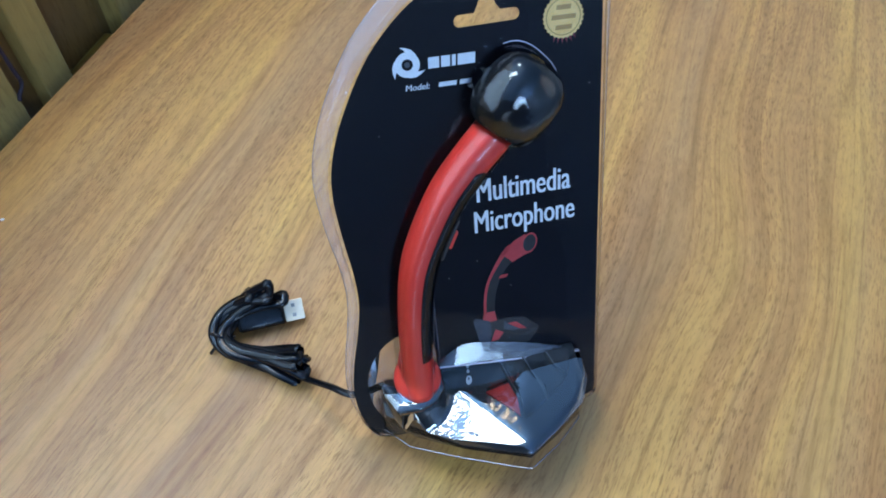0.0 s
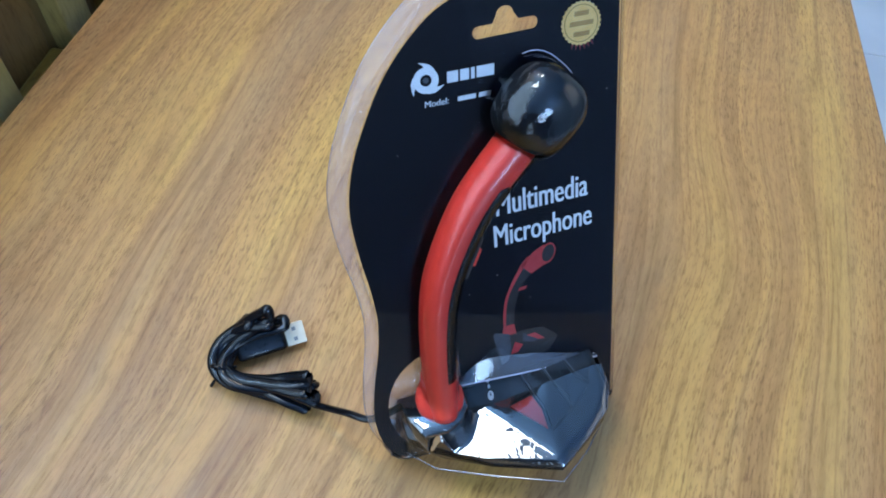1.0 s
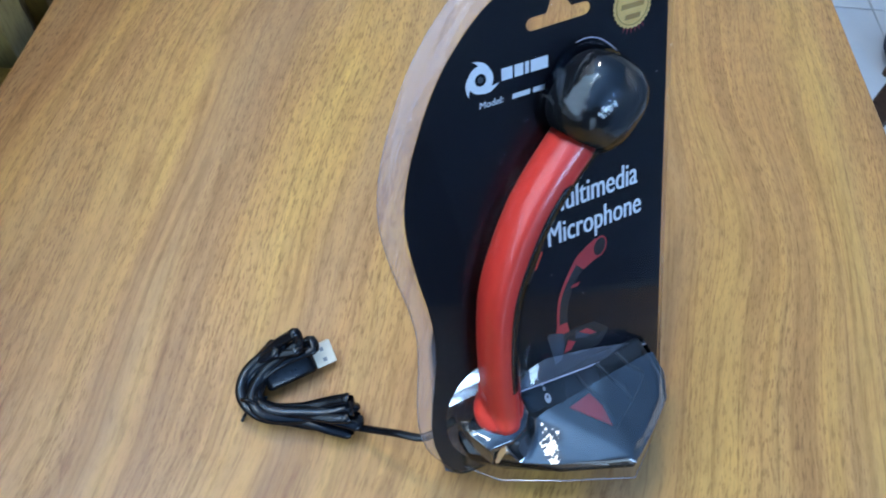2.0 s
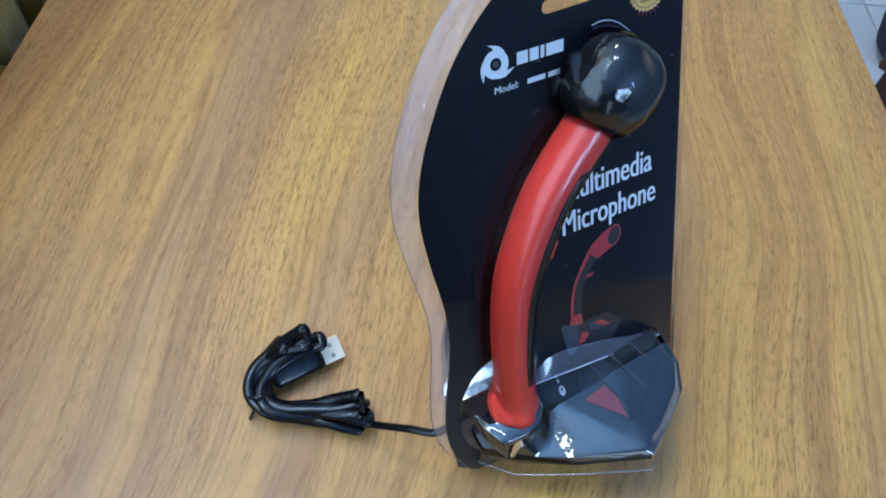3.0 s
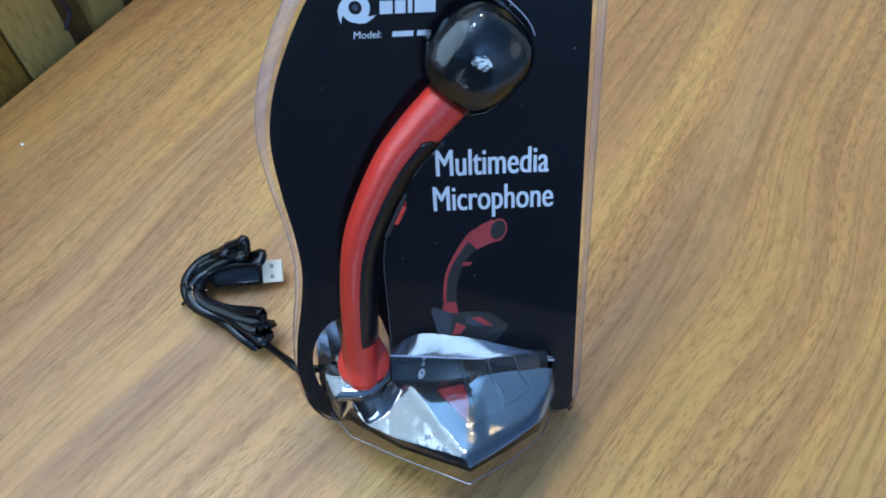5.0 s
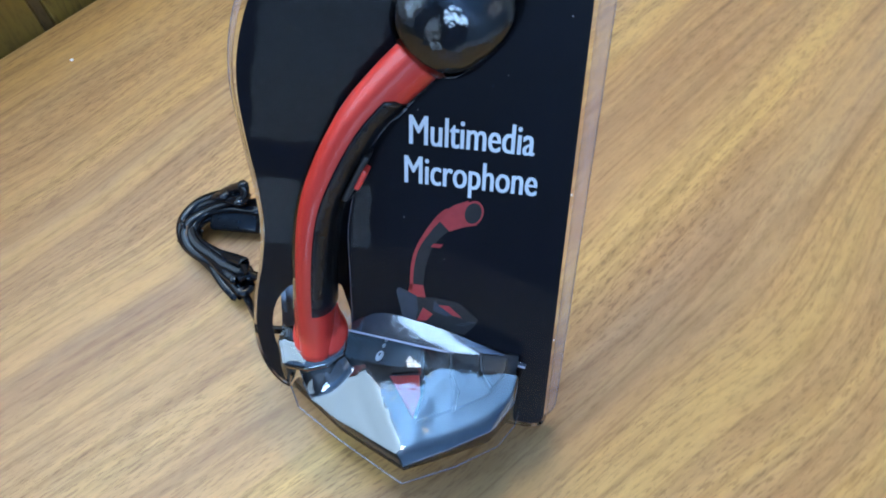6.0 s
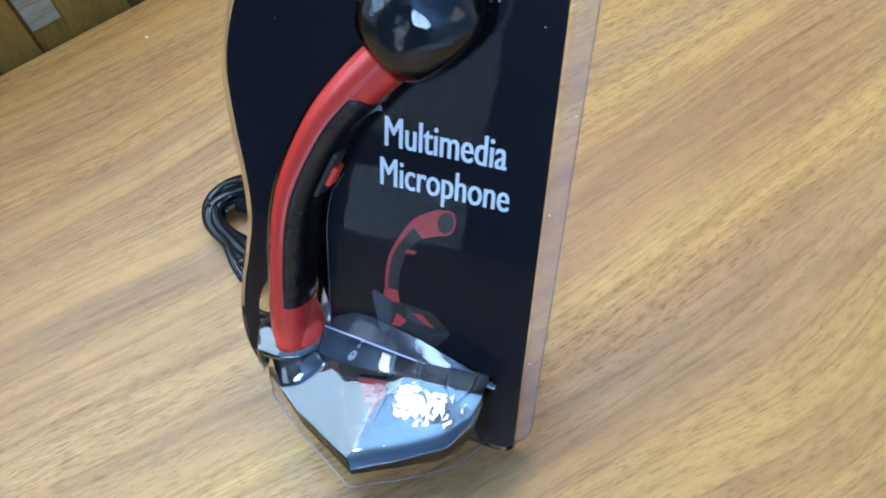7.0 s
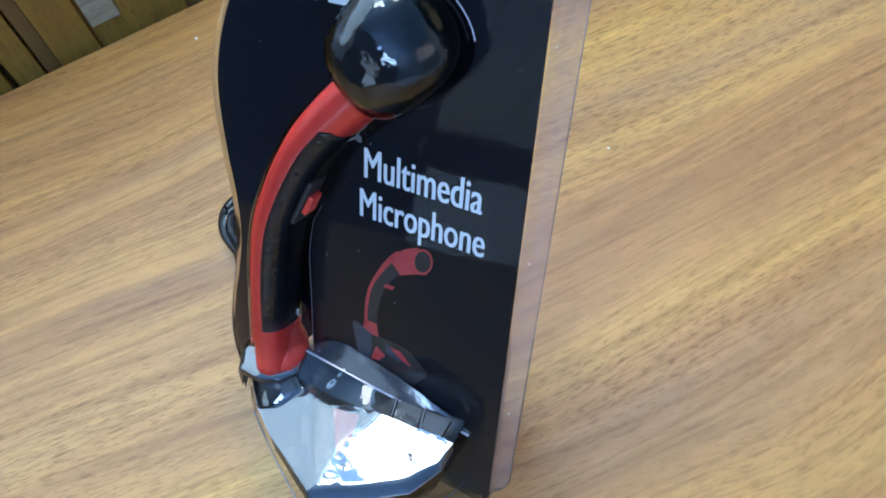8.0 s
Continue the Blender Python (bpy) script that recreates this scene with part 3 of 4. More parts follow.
    ink("printed_base", [[(0.0040, 0.0718), (0.0120, 0.0722), (0.0212, 0.0712), (0.0287, 0.0640), (0.0276, 0.0612), (0.0236, 0.0560), (0.0100, 0.0560), (0.0030, 0.0600)]], INK_DARK, 0.0003)
    ink("printed_base_face", [[(-0.0042, 0.0735), (-0.0030, 0.0752), (0.0040, 0.0722), (0.0046, 0.0655), (0.0030, 0.0570), (-0.0006, 0.0555)]], INK_SLATE, 0.0004)
    ink("printed_red_panel", [[(0.0042, 0.0600), (0.0066, 0.0668), (0.0106, 0.0642), (0.0080, 0.0606)]], INK_RED, 0.0004)
    ink("printed_red_panel", [[(0.0128, 0.0690), (0.0170, 0.0692), (0.0222, 0.0642), (0.0186, 0.0648)]], INK_RED, 0.0004)
    ink("printed_plate", [[(0.0110, 0.0712), (0.0128, 0.0690), (0.0186, 0.0648), (0.0160, 0.0640), (0.0106, 0.0660)]], INK_SLATE, 0.0004)
    for k in range(3):
        ink("printed_line", [bar(0.0200 + 0.002 * k, 0.0236 + 0.002 * k, 0.0604 + 0.001 * k, 0.0607 + 0.001 * k)], INK_SLATE, 0.0004)

    # clear shells
    part("front_sheet", plate([card_outline(0.0012), hang_slot()], 0.0012, 0.0002), SHEET, pack, "flat clear front sheet over the card")
    rings = [[(x, y, z) for x, y in card_outline(g, taper=True)] for g, z in ((0.0014, 0.0013), (0.0020, -0.0008), (0.0032, -0.0046), (0.0040, -0.0052), (0.0064, -0.0070), (0.0072, -0.0092))]
    part("rear_shell", loft(rings), SIDE, pack, "clear side wall of the rear tray", True)
    part("shell_lip", tube([*rings[-1], rings[-1][0]], 0.00022, 6), LIP, pack, "bright cut edge of the clear tray")
    part("rear_sheet", plate([card_outline(0.0070, True)], -0.0092, 0.0002), SHEET, pack)
    # rear pocket that holds the back half of the base and rests on the table
    back = []
    for n, up, inset in ((-0.0096, 0.118, 0.0), (-0.018, 0.106, 0.0015), (-0.028, 0.084, 0.0040), (-0.038, 0.050, 0.0080)):
        low = 0.4699 * (-n) + 0.0001
        side = low + 0.72 * (up - low)
        back.append([(-0.060 + inset, low + 0.004, n), (-0.056 + inset, low, n), (0.050 - inset, low, n), (0.054 - inset, low + 0.004, n), (0.054 - inset, side, n),
                     (0.046 - inset, up, n), (-0.046 + inset, up, n), (-0.056 + inset, side, n)])
    part("rear_pocket", loft(back, True, False, True), SIDE, pack, "clear rear pocket resting on the table")

    # base pocket: a skirt from the rim up round the base, a top, a step and a sloping back facet
    shoulder = [tuple(p) for p in dome_rings(0.0026, 0.005)[-1]][:113]
    rim2 = [tuple(p) for p in refine([(x, 0.0194, z) for x, z in POCKET], 14)][:113]
    lip = [(x * 1.008, 0.0186, z + 0.0006) for x, y, z in rim2]
    mid = [tuple(0.5 * (np.array(a) + np.array(b)) + np.array((0, -0.001, 0.0010))) for a, b in zip(rim2, shoulder)]
    pocket = part("base_pocket", pocket_top(), BASE_FILM, pack, "clear pocket moulded round the base", True)
    part("pocket_skirt", loft([lip, rim2, mid, shoulder], False), SKIRT, pocket, "clear skirt of the pocket below the base", True)
    part("pocket_rim", tube(lip, 0.00030, 6), LIP, pocket, "bright cut rim of the clear pocket")
    # the bright outline on the film's edge, drawn as a hazy tube
    edge = [(x, y + 0.0002, z) for x, y, z in pocket_edge()]
    part("pocket_edge", tube(edge, 0.00018, 6), LIP, pocket, "thin hazy tube that draws the highlight along the pocket edge")
    ridge = [(-0.0232, 0.0538, 0.0048), (-0.005, 0.0519, 0.0047), (0.015, 0.0496, 0.0044), (0.0490, 0.0456, 0.0028)]
    fold = [(x, film_top(x, z), z) for x, z in FOLD[3:]]
    strip = [[tuple((1 - f) * np.array(a) + f * np.array(b)) for a, b in zip(refine_open(fold, 8), spline(ridge, 8))] for f in (0.0, 0.06, 0.5, 0.94, 1.0)]
    part("pocket_step", loft(strip, False), FILM, pocket, "", True)
    part("collar_cover", collar_block(0.0), BASE_FILM, pocket, "clear raised cover round the collar", True)
    crest = [(-0.0235, 0.0538, 0.0048), (-0.0110, 0.0525, 0.0047), (0.0060, 0.0507, 0.0045), (0.0220, 0.0489, 0.0042), (0.0490, 0.0456, 0.0028)]
    arc = [(-0.0240, 0.0546, 0.0014), (-0.0105, 0.0622, 0.0014), (0.0060, 0.0602, 0.0014), (0.0220, 0.0560, 0.0014), (0.0494, 0.0462, 0.0014)]
    half = [0.5 * (np.array(a) + np.array(b)) + np.array((0, 0.0001, 0.0002)) for a, b in zip(crest, arc)]
    part("pocket_back", loft([[tuple(p) for p in spline(q, 6)] for q in (crest, half, arc)], False), BACK_FILM, pocket, "", True)
    part("pocket_seam", tube([tuple(p) for p in spline(ridge, 4)], 0.00042, 6), SEAM, pocket, "folded seam of the clear pocket, its highlight put in as milky haze")
    part("pocket_floor", plate([[(x * 1.008, -z - 0.0006) for x, z in POCKET]], 0, 0.0003), SHEET, pocket).matrix_basis = pose(0, 0.0186, 0, 90, 0, 0)
    # tunnel over the stem and dome over the head
    rings = []
    for i in range(5, len(STEM) - 5):
        p, side, f = stem_frame(i)
        w = 0.0086 + 0.0018 * f
        foot = [(p[0] - side[0] * (w + 0.0006), p[1] - side[1] * (w + 0.0006), 0.0013)]
        arch = stem_ring(i, 0.0012, -86, 86, 13)
        right = p + side * (w + 0.0006)
        if p[1] < 0.118:
            right = np.array((max(right[0], -0.0224), p[1]))
        rings.append(foot + arch + [(right[0], right[1], 0.0013)])
    part("stem_tunnel", loft(rings, False), SLEEVE, pack, "clear tunnel moulded over the stem", True)
    part("tunnel_seam", tube([r[-1] for r in rings if r[-1][1] < 0.122], 0.00018, 6), LIP, pack)
    rings = []
    caps = [(0.0013, 1.03), (0.0030, 1.01), (0.0060, 1.0), (0.0100, 1.0)] + [(0.0100 + 0.0162 * math.sin(radians(a)), math.cos(radians(a)) ** 0.8) for a in range(8, 89, 8)]
    for h, k in caps:
        ring = []
        for j in range(40):
            a = 2 * math.pi * j / 40
            c, s = math.cos(a), math.sin(a)
            e = (abs(c) ** 2.7 + abs(s) ** 2.7) ** (-1 / 2.7)
            q = HEAD_C + HEAD_A * (0.0187 * k * e * c) + HEAD_S * (0.0170 * k * e * s)
            ring.append((q[0], q[1], h))
        rings.append(ring)
    part("head_dome", loft(rings, True, False, True), DOME, pack, "clear dome moulded over the microphone head", True)
    foot = [(HEAD_C[0] + (x - HEAD_C[0]) * 1.02 + 0.0004, HEAD_C[1] + (y - HEAD_C[1]) * 1.02 + 0.0004, 0.0016) for x, y, z in rings[0]]
    part("dome_seam", tube(foot[-6:] + foot[:5], 0.00020, 6), SEAM, pack, "rounded fold where the dome meets the sheet, with a milky highlight")
    rng = random.Random(11)
    for k in range(16):
        bm = bmesh.new()
        bmesh.ops.create_icosphere(bm, subdivisions=2, radius=rng.uniform(0.00010, 0.00022))
        part("dust_glint_speck", bm, DUST, pack).location = (rng.uniform(-0.045, 0.052), rng.uniform(0.07, 0.205), 0.0014)
    # small glints on the tray's lip, put in as white specks
    for x, y in ((0.0570, 0.1881), (0.0584, 0.1186), (0.0590, 0.0523), (-0.0481, 0.1901)):
        bm = bmesh.new()
        bmesh.ops.create_icosphere(bm, subdivisions=2, radius=0.0003)
        part("dust_glint_speck", bm, INK_WHITE, pack).location = (x, y, -0.0089)
    return pack


# base plan, round from the rear left by the tip to the rear right: across, height, depth
POCKET = [(-0.0545, -0.0080), (-0.0535, 0.0000), (-0.0428, 0.0160), (-0.0205, 0.0302), (0.0088, 0.0463), (0.0265, 0.0345), (0.0416, 0.0205), (0.0470, 0.0080), (0.0480, 0.0000)]
EDGE = [(-0.0540, -0.003), (-0.0535, 0.0060), (-0.0440, 0.0165), (-0.0200, 0.0320), (0.0095, 0.0468), (0.0255, 0.0382), (0.0400, 0.0292), (0.0465, 0.0190), (0.0475, -0.003)]


def facet_y(z, x=0.0):
    u, d = min(1.0, max(0.0, (x - 0.008) / 0.010)), z - 0.019
    return 0.0492 - 0.427 * z - 0.080 * max(0.0, 0.014 - x) - 0.125 * u * u * (3 - 2 * u) * d * math.exp(-(d / 0.018) ** 2)


def left_y(x, z):
    bend, near = min(0.0, x + 0.010), max(0.0, 0.026 - z)
    return 0.0423 + 0.286 * (x - 0.004) - 2.8 * bend * bend - 0.58 * (z - 0.0204) + 0.7 * near * near + 1.1 * max(0.0, -x - 0.012) * max(0.0, z - 0.0204) + 0.13 * max(0.0, -x - 0.0238)


def risen(x, z, y, under=0.0):
    """The facet sweeps up in a hollow curve to the block round the collar."""
    r = math.hypot((x + 0.0355) / 0.0130, (z - 0.0080) / 0.0120)
    k, side = min(1.0, max(0.0, (1.28 - r) / 0.28)), min(1.0, max(0.0, (x + 0.047) / 0.008))
    k = k ** 1.6 * side * side * (3 - 2 * side)
    return y + k * max(0.0, 0.0530 - 0.43 * z + 0.15 * (x + 0.036) - under - y)


def base_top(x, z):
    """Height of the base's upper side: the right facet, a band along the crease, a shallow groove, then the left facet."""
    a, b = facet_y(z, x), left_y(x, z)
    k = min(1.0, max(0.0, (a - b - 0.0006) / 0.0010))
    groove = 0.0007 * math.exp(-((a - b - 0.0015) / 0.0006) ** 2)
    return risen(x, z, min(a, b) - groove * k, FILM_LIFT)


def film_top(x, z):
    """The film lies over both facets and steps down a little at the crease between them."""
    d = facet_y(z, x) - left_y(x, z)
    k = min(1.0, max(0.0, d / 0.0013))
    return risen(x, z, facet_y(z, x) - 0.5 * (d + math.hypot(d, 0.00020)) - 0.0004 * k * k * (3 - 2 * k) + FILM_LIFT)


FILM_LIFT = 0.0024
SHOULDER = [(x, base_top(x, z) - 0.0005 - 0.0012 * min(1.0, max(0.0, z / 0.030)), z) for x, z in EDGE]


def refine(points, steps):
    p = [np.array(q) for q in points]
    return [a + (b - a) * k / steps for a, b in zip(p, p[1:] + p[:1]) for k in range(steps)]


def dome_rings(lift, grow):
    """Rings from the middle of the base's upper side out to its shoulder."""
    rim = refine(SHOULDER, 14)
    mid = np.array((-0.004, 0.014))
    rings = []
    for f in (0.02, 0.08, 0.15, 0.22, 0.29, 0.36, 0.43, 0.50, 0.57, 0.64, 0.71, 0.77, 0.80, 0.83, 0.86, 0.89, 0.91, 0.93, 0.945, 0.96, 0.97, 0.98, 0.99, 1.0):
        ring = []
        for q in rim:
            x, z = mid + (np.array((q[0], q[2])) - mid) * f * (1 + grow)
            t = max(0.0, (f - 0.92) / 0.08)
            y = (1 - t * t) * base_top(x, z) + t * t * q[1] + lift * (1 - 0.4 * t)
            ring.append((x, y, z))
        rings.append(ring)
    return rings


FOLD = [(-0.0450, 0.0185), (-0.0360, 0.0215), (-0.0270, 0.0185), (-0.0225, 0.0126), (-0.005, 0.0125), (0.015, 0.0122), (0.0440, 0.0105)]


def refine_open(points, steps):
    p = [np.array(q) for q in points]
    return [a + (b - a) * k / steps for a, b in zip(p, p[1:]) for k in range(steps)] + [p[-1]]


def pocket_edge():
    """The film's outer edge from the front tip round its right end."""
    return [tuple(p) for p in dome_rings(FILM_LIFT, 0.005)[-1][58:104]]


def pocket_top():
    """The film over the base: from its fold behind the plates out to the shoulder."""
    outer = refine_open(dome_rings(FILM_LIFT, 0.005)[-1][28:104], 2)
    inner = refine_open(FOLD, 20)
    rings = []
    for f in [k / 36 for k in range(31)] + [0.88, 0.90, 0.92, 0.94, 0.96, 0.975, 0.99, 1.0]:
        ring = []
        for k, q in enumerate(outer):
            g = k / (len(outer) - 1) * (len(inner) - 1)
            m = min(int(g), len(inner) - 2)
            a = inner[m] + (inner[m + 1] - inner[m]) * (g - m)
            x, z = a + (np.array((q[0], q[2])) - a) * f
            t = max(0.0, (f - 0.89) / 0.11)
            ring.append((x, (1 - t * t) * film_top(x, z) + t * t * q[1], z))
        rings.append(ring)
    return loft(rings, False)


def collar_block(inset):
    """The raised block round the stem's collar: a sloping top and steep sides that run down to the left facet."""
    top = [(-0.0535, 0.0496, 0.0008), (-0.0520, 0.0482, 0.0100), (-0.0475, 0.0438, 0.0186), (-0.0360, 0.0447, 0.0202), (-0.0275, 0.0464, 0.0176), (-0.0230, 0.0480, 0.0122), (-0.0232, 0.0538, 0.0048), (-0.0240, 0.0540, 0.0010)]
    c = np.mean([(x, z) for x, y, z in top], axis=0)
    rings = []
    for grow, drop in ((0.0, 0.0), (0.5, 0.0002), (0.96, 0.0002), (0.985, 0.0006), (1.0, 0.0014), (1.0, 0.0030), (0.95, 0.0085), (0.93, 0.0110)):
        ring = []
        for x, y, z in refine_open(top, 6):
            px, pz = c + (np.array((x, z)) - c) * (grow - inset * 60 * (grow > 0))
            mean = 0.0486 + 0.4 * (y - 0.0486) * min(1.0, grow) + 0.6 * (y - 0.0486) * min(1.0, grow) ** 2
            ring.append((px, mean - (drop if x < -0.0470 else min(drop, 0.0024)) - inset, pz))
        rings.append(ring)
    return loft(rings, False)


def raised(outline, lift, thick):
    """A thin panel on the sloping right facet; its outline is across and depth."""
    bm = bmesh.new()
    low = [bm.verts.new((x, facet_y(z, x) + lift - thick, z)) for x, z in outline]
    cx, cz = sum(x for x, z in outline) / len(outline), sum(z for x, z in outline) / len(outline)
    k = 0.0004
    high = []
    for x, z in outline:
        d = math.hypot(x - cx, z - cz)
        px, pz = x - (x - cx) / d * k, z - (z - cz) / d * k
        high.append(bm.verts.new((px, facet_y(pz, px) + lift, pz)))
    bm.faces.new(high)
    for i in range(len(low)):
        j = (i + 1) % len(low)
        bm.faces.new((low[i], low[j], high[j], high[i]))
    bmesh.ops.triangulate(bm, faces=[f for f in bm.faces if len(f.verts) > 4])
    return bm


def microphone():
    mic = thing("desktop_microphone", PACK, "red and black desktop microphone sealed inside the blister pack", "microphone")
    n = len(STEM)
    part("stem", loft([stem_ring(i, 0.0, 0, 360, 28, True) for i in range(2, n - 2)], True, True, True), RED, mic, "curved glossy red plastic stem", True)
    low = min(range(n), key=lambda i: abs(STEM[i][1] - 0.0685))
    high = min(range(n), key=lambda i: abs(STEM[i][1] - 0.1600))
    rows = []
    for i in range(low, high + 1):
        a0 = 8 if i < high else 26
        rows.append([stem_ring(i, 0.0001, a0, 128, 12)[0]] + stem_ring(i, 0.00055, a0 + 2, 126, 12) + [stem_ring(i, 0.0001, a0, 128, 12)[-1]])
    part("stem_insert", loft(rows, False, True, True), BLACK_PLASTIC, mic, "matt black insert on the inner side of the stem", True)
    # slide switch on the inner side
    k = min(range(n), key=lambda i: abs(STEM[i][1] - 0.131))
    p, side, f = stem_frame(k)
    along = np.array((-side[1], side[0]))
    m = Matrix(((side[0], along[0], 0, p[0] + side[0] * 0.0082), (side[1], along[1], 0, p[1] + side[1] * 0.0082), (0, 0, 1, STEM_N + 0.0020), (0, 0, 0, 1)))
    sw = part("switch", box(bmesh.new(), -0.0012, 0.0012, -0.010, 0.010, -0.0042, 0.0042, 0.0009), DARK_PLASTIC, mic, "black slide switch plate")
    sw.matrix_basis = m
    part("switch_knob", box(bmesh.new(), 0.0008, 0.0030, -0.0042, 0.0042, -0.0028, 0.0028, 0.0007), RED, sw, "red slide switch knob")
    # flared collar where the stem meets the base
    rings = []
    for y, r in ((0.0380, 0.0100), (0.0440, 0.0112), (0.0468, 0.0115), (0.0490, 0.0112), (0.0515, 0.0103), (0.0540, 0.0092), (0.0570, 0.0083), (0.0610, 0.0077)):
        rings.append([(-0.0347 + r * math.cos(a), y + 0.0046 - 0.42 * r * 0.85 * math.sin(a), STEM_N - 0.0020 + r * 0.85 * math.sin(a)) for a in (2 * math.pi * j / 32 for j in range(32))])
    part("collar", loft(rings, True, True, True), RED, mic, "flared red collar at the foot of the stem", True)
    # foam head
    rings = []
    ts = [-0.93, -0.90, -0.80, -0.65, -0.45, -0.2, 0.05, 0.3, 0.5, 0.66, 0.79, 0.88, 0.94, 0.98, 0.999]
    for t in ts:
        c = HEAD_C + HEAD_A * (0.0174 * t)
        r = head_radius(t) if t > -0.92 else head_radius(-0.90) * 0.86
        rings.append([(c[0] + HEAD_S[0] * r * math.cos(a), c[1] + HEAD_S[1] * r * math.cos(a), HEAD_N + r * math.sin(a)) for a in (2 * math.pi * j / 40 for j in range(40))])
    part("windscreen", loft(rings, True, True, True), FOAM, mic, "rounded black foam windscreen", True)
    # faceted base
    under = [(x * 0.88, 0.0218, z * 0.84 + 0.001) for x, y, z in SHOULDER]
    low = [(x * 0.975, y - 0.40 * (y - 0.0205), z * 0.972) for x, y, z in SHOULDER]
    base = part("base", loft(dome_rings(0.0, -0.025), True, True, False), GREY_PLASTIC, mic, "faceted charcoal plastic base with armour-like plates", True)
    part("base_side", loft([under, low, [(x * 0.975, y - 0.0010, z * 0.98) for x, y, z in SHOULDER], [(x * 0.970, y + 0.0002, z * 0.972) for x, y, z in SHOULDER]], True, True, False), BLACK_PLASTIC, base, "black glossy side of the base")
    part("red_panel", raised([(-0.0036, 0.0150), (0.0084, 0.0135), (0.0106, 0.0213), (0.0094, 0.0302)], 0.0008, 0.0022), RED, base, "red triangular inlay")
    plates = [[(0.0010, 0.0035), (0.0072, 0.0035), (0.0086, 0.0126), (-0.0030, 0.0141)],
              [(0.0082, 0.0035), (0.0182, 0.0035), (0.0204, 0.0130), (0.0240, 0.0192), (0.0238, 0.0252), (0.0110, 0.0318), (0.0118, 0.0214), (0.0098, 0.0130)],
              [(0.0192, 0.0035), (0.0302, 0.0035), (0.0318, 0.0112), (0.0368, 0.0170), (0.0350, 0.0190), (0.0250, 0.0245), (0.0252, 0.0190), (0.0215, 0.0128)],
              [(0.0312, 0.0035), (0.0420, 0.0035), (0.0418, 0.0092), (0.0378, 0.0158), (0.0330, 0.0108)]]
    for k, outline in enumerate(plates):
        part("plate", raised(outline, (0.0008, 0.0014, 0.0010, 0.0016)[k], 0.0024), GREY_PLASTIC, base)
    for path in ([(0.0077, 0.0035), (0.0092, 0.0128), (0.0112, 0.0214), (0.0102, 0.0300)], [(0.0187, 0.0035), (0.0210, 0.0130), (0.0246, 0.0192), (0.0244, 0.0250)], [(0.0307, 0.0035), (0.0324, 0.0110), (0.0373, 0.0165)]):
        part("rib", raised([(x - 0.0004, z) for x, z in path] + [(x + 0.0004, z) for x, z in path[::-1]], 0.0020, 0.0024), RIB_PLASTIC, base)
    part("collar_mount", collar_block(0.0014), GREY_PLASTIC, base, "raised charcoal mount round the collar")
    # small white emblem printed on the base
    for x, z, rx, rz, mat, lift in ((-0.0098, 0.0070, 0.0015, 0.0023, INK_WHITE, 0.0008), (-0.0098, 0.0068, 0.0007, 0.0011, GREY_PLASTIC, 0.0009),
                                    (-0.0090, 0.0026, 0.0007, 0.0010, INK_WHITE, 0.0008), (-0.0086, 0.0000, 0.0007, 0.0011, INK_WHITE, 0.0008)):
        part("base_emblem", raised(ellipse(x, z, rx, rz, 14, 20), lift, 0.0006), mat, base)
    return mic


blister_pack()
microphone()


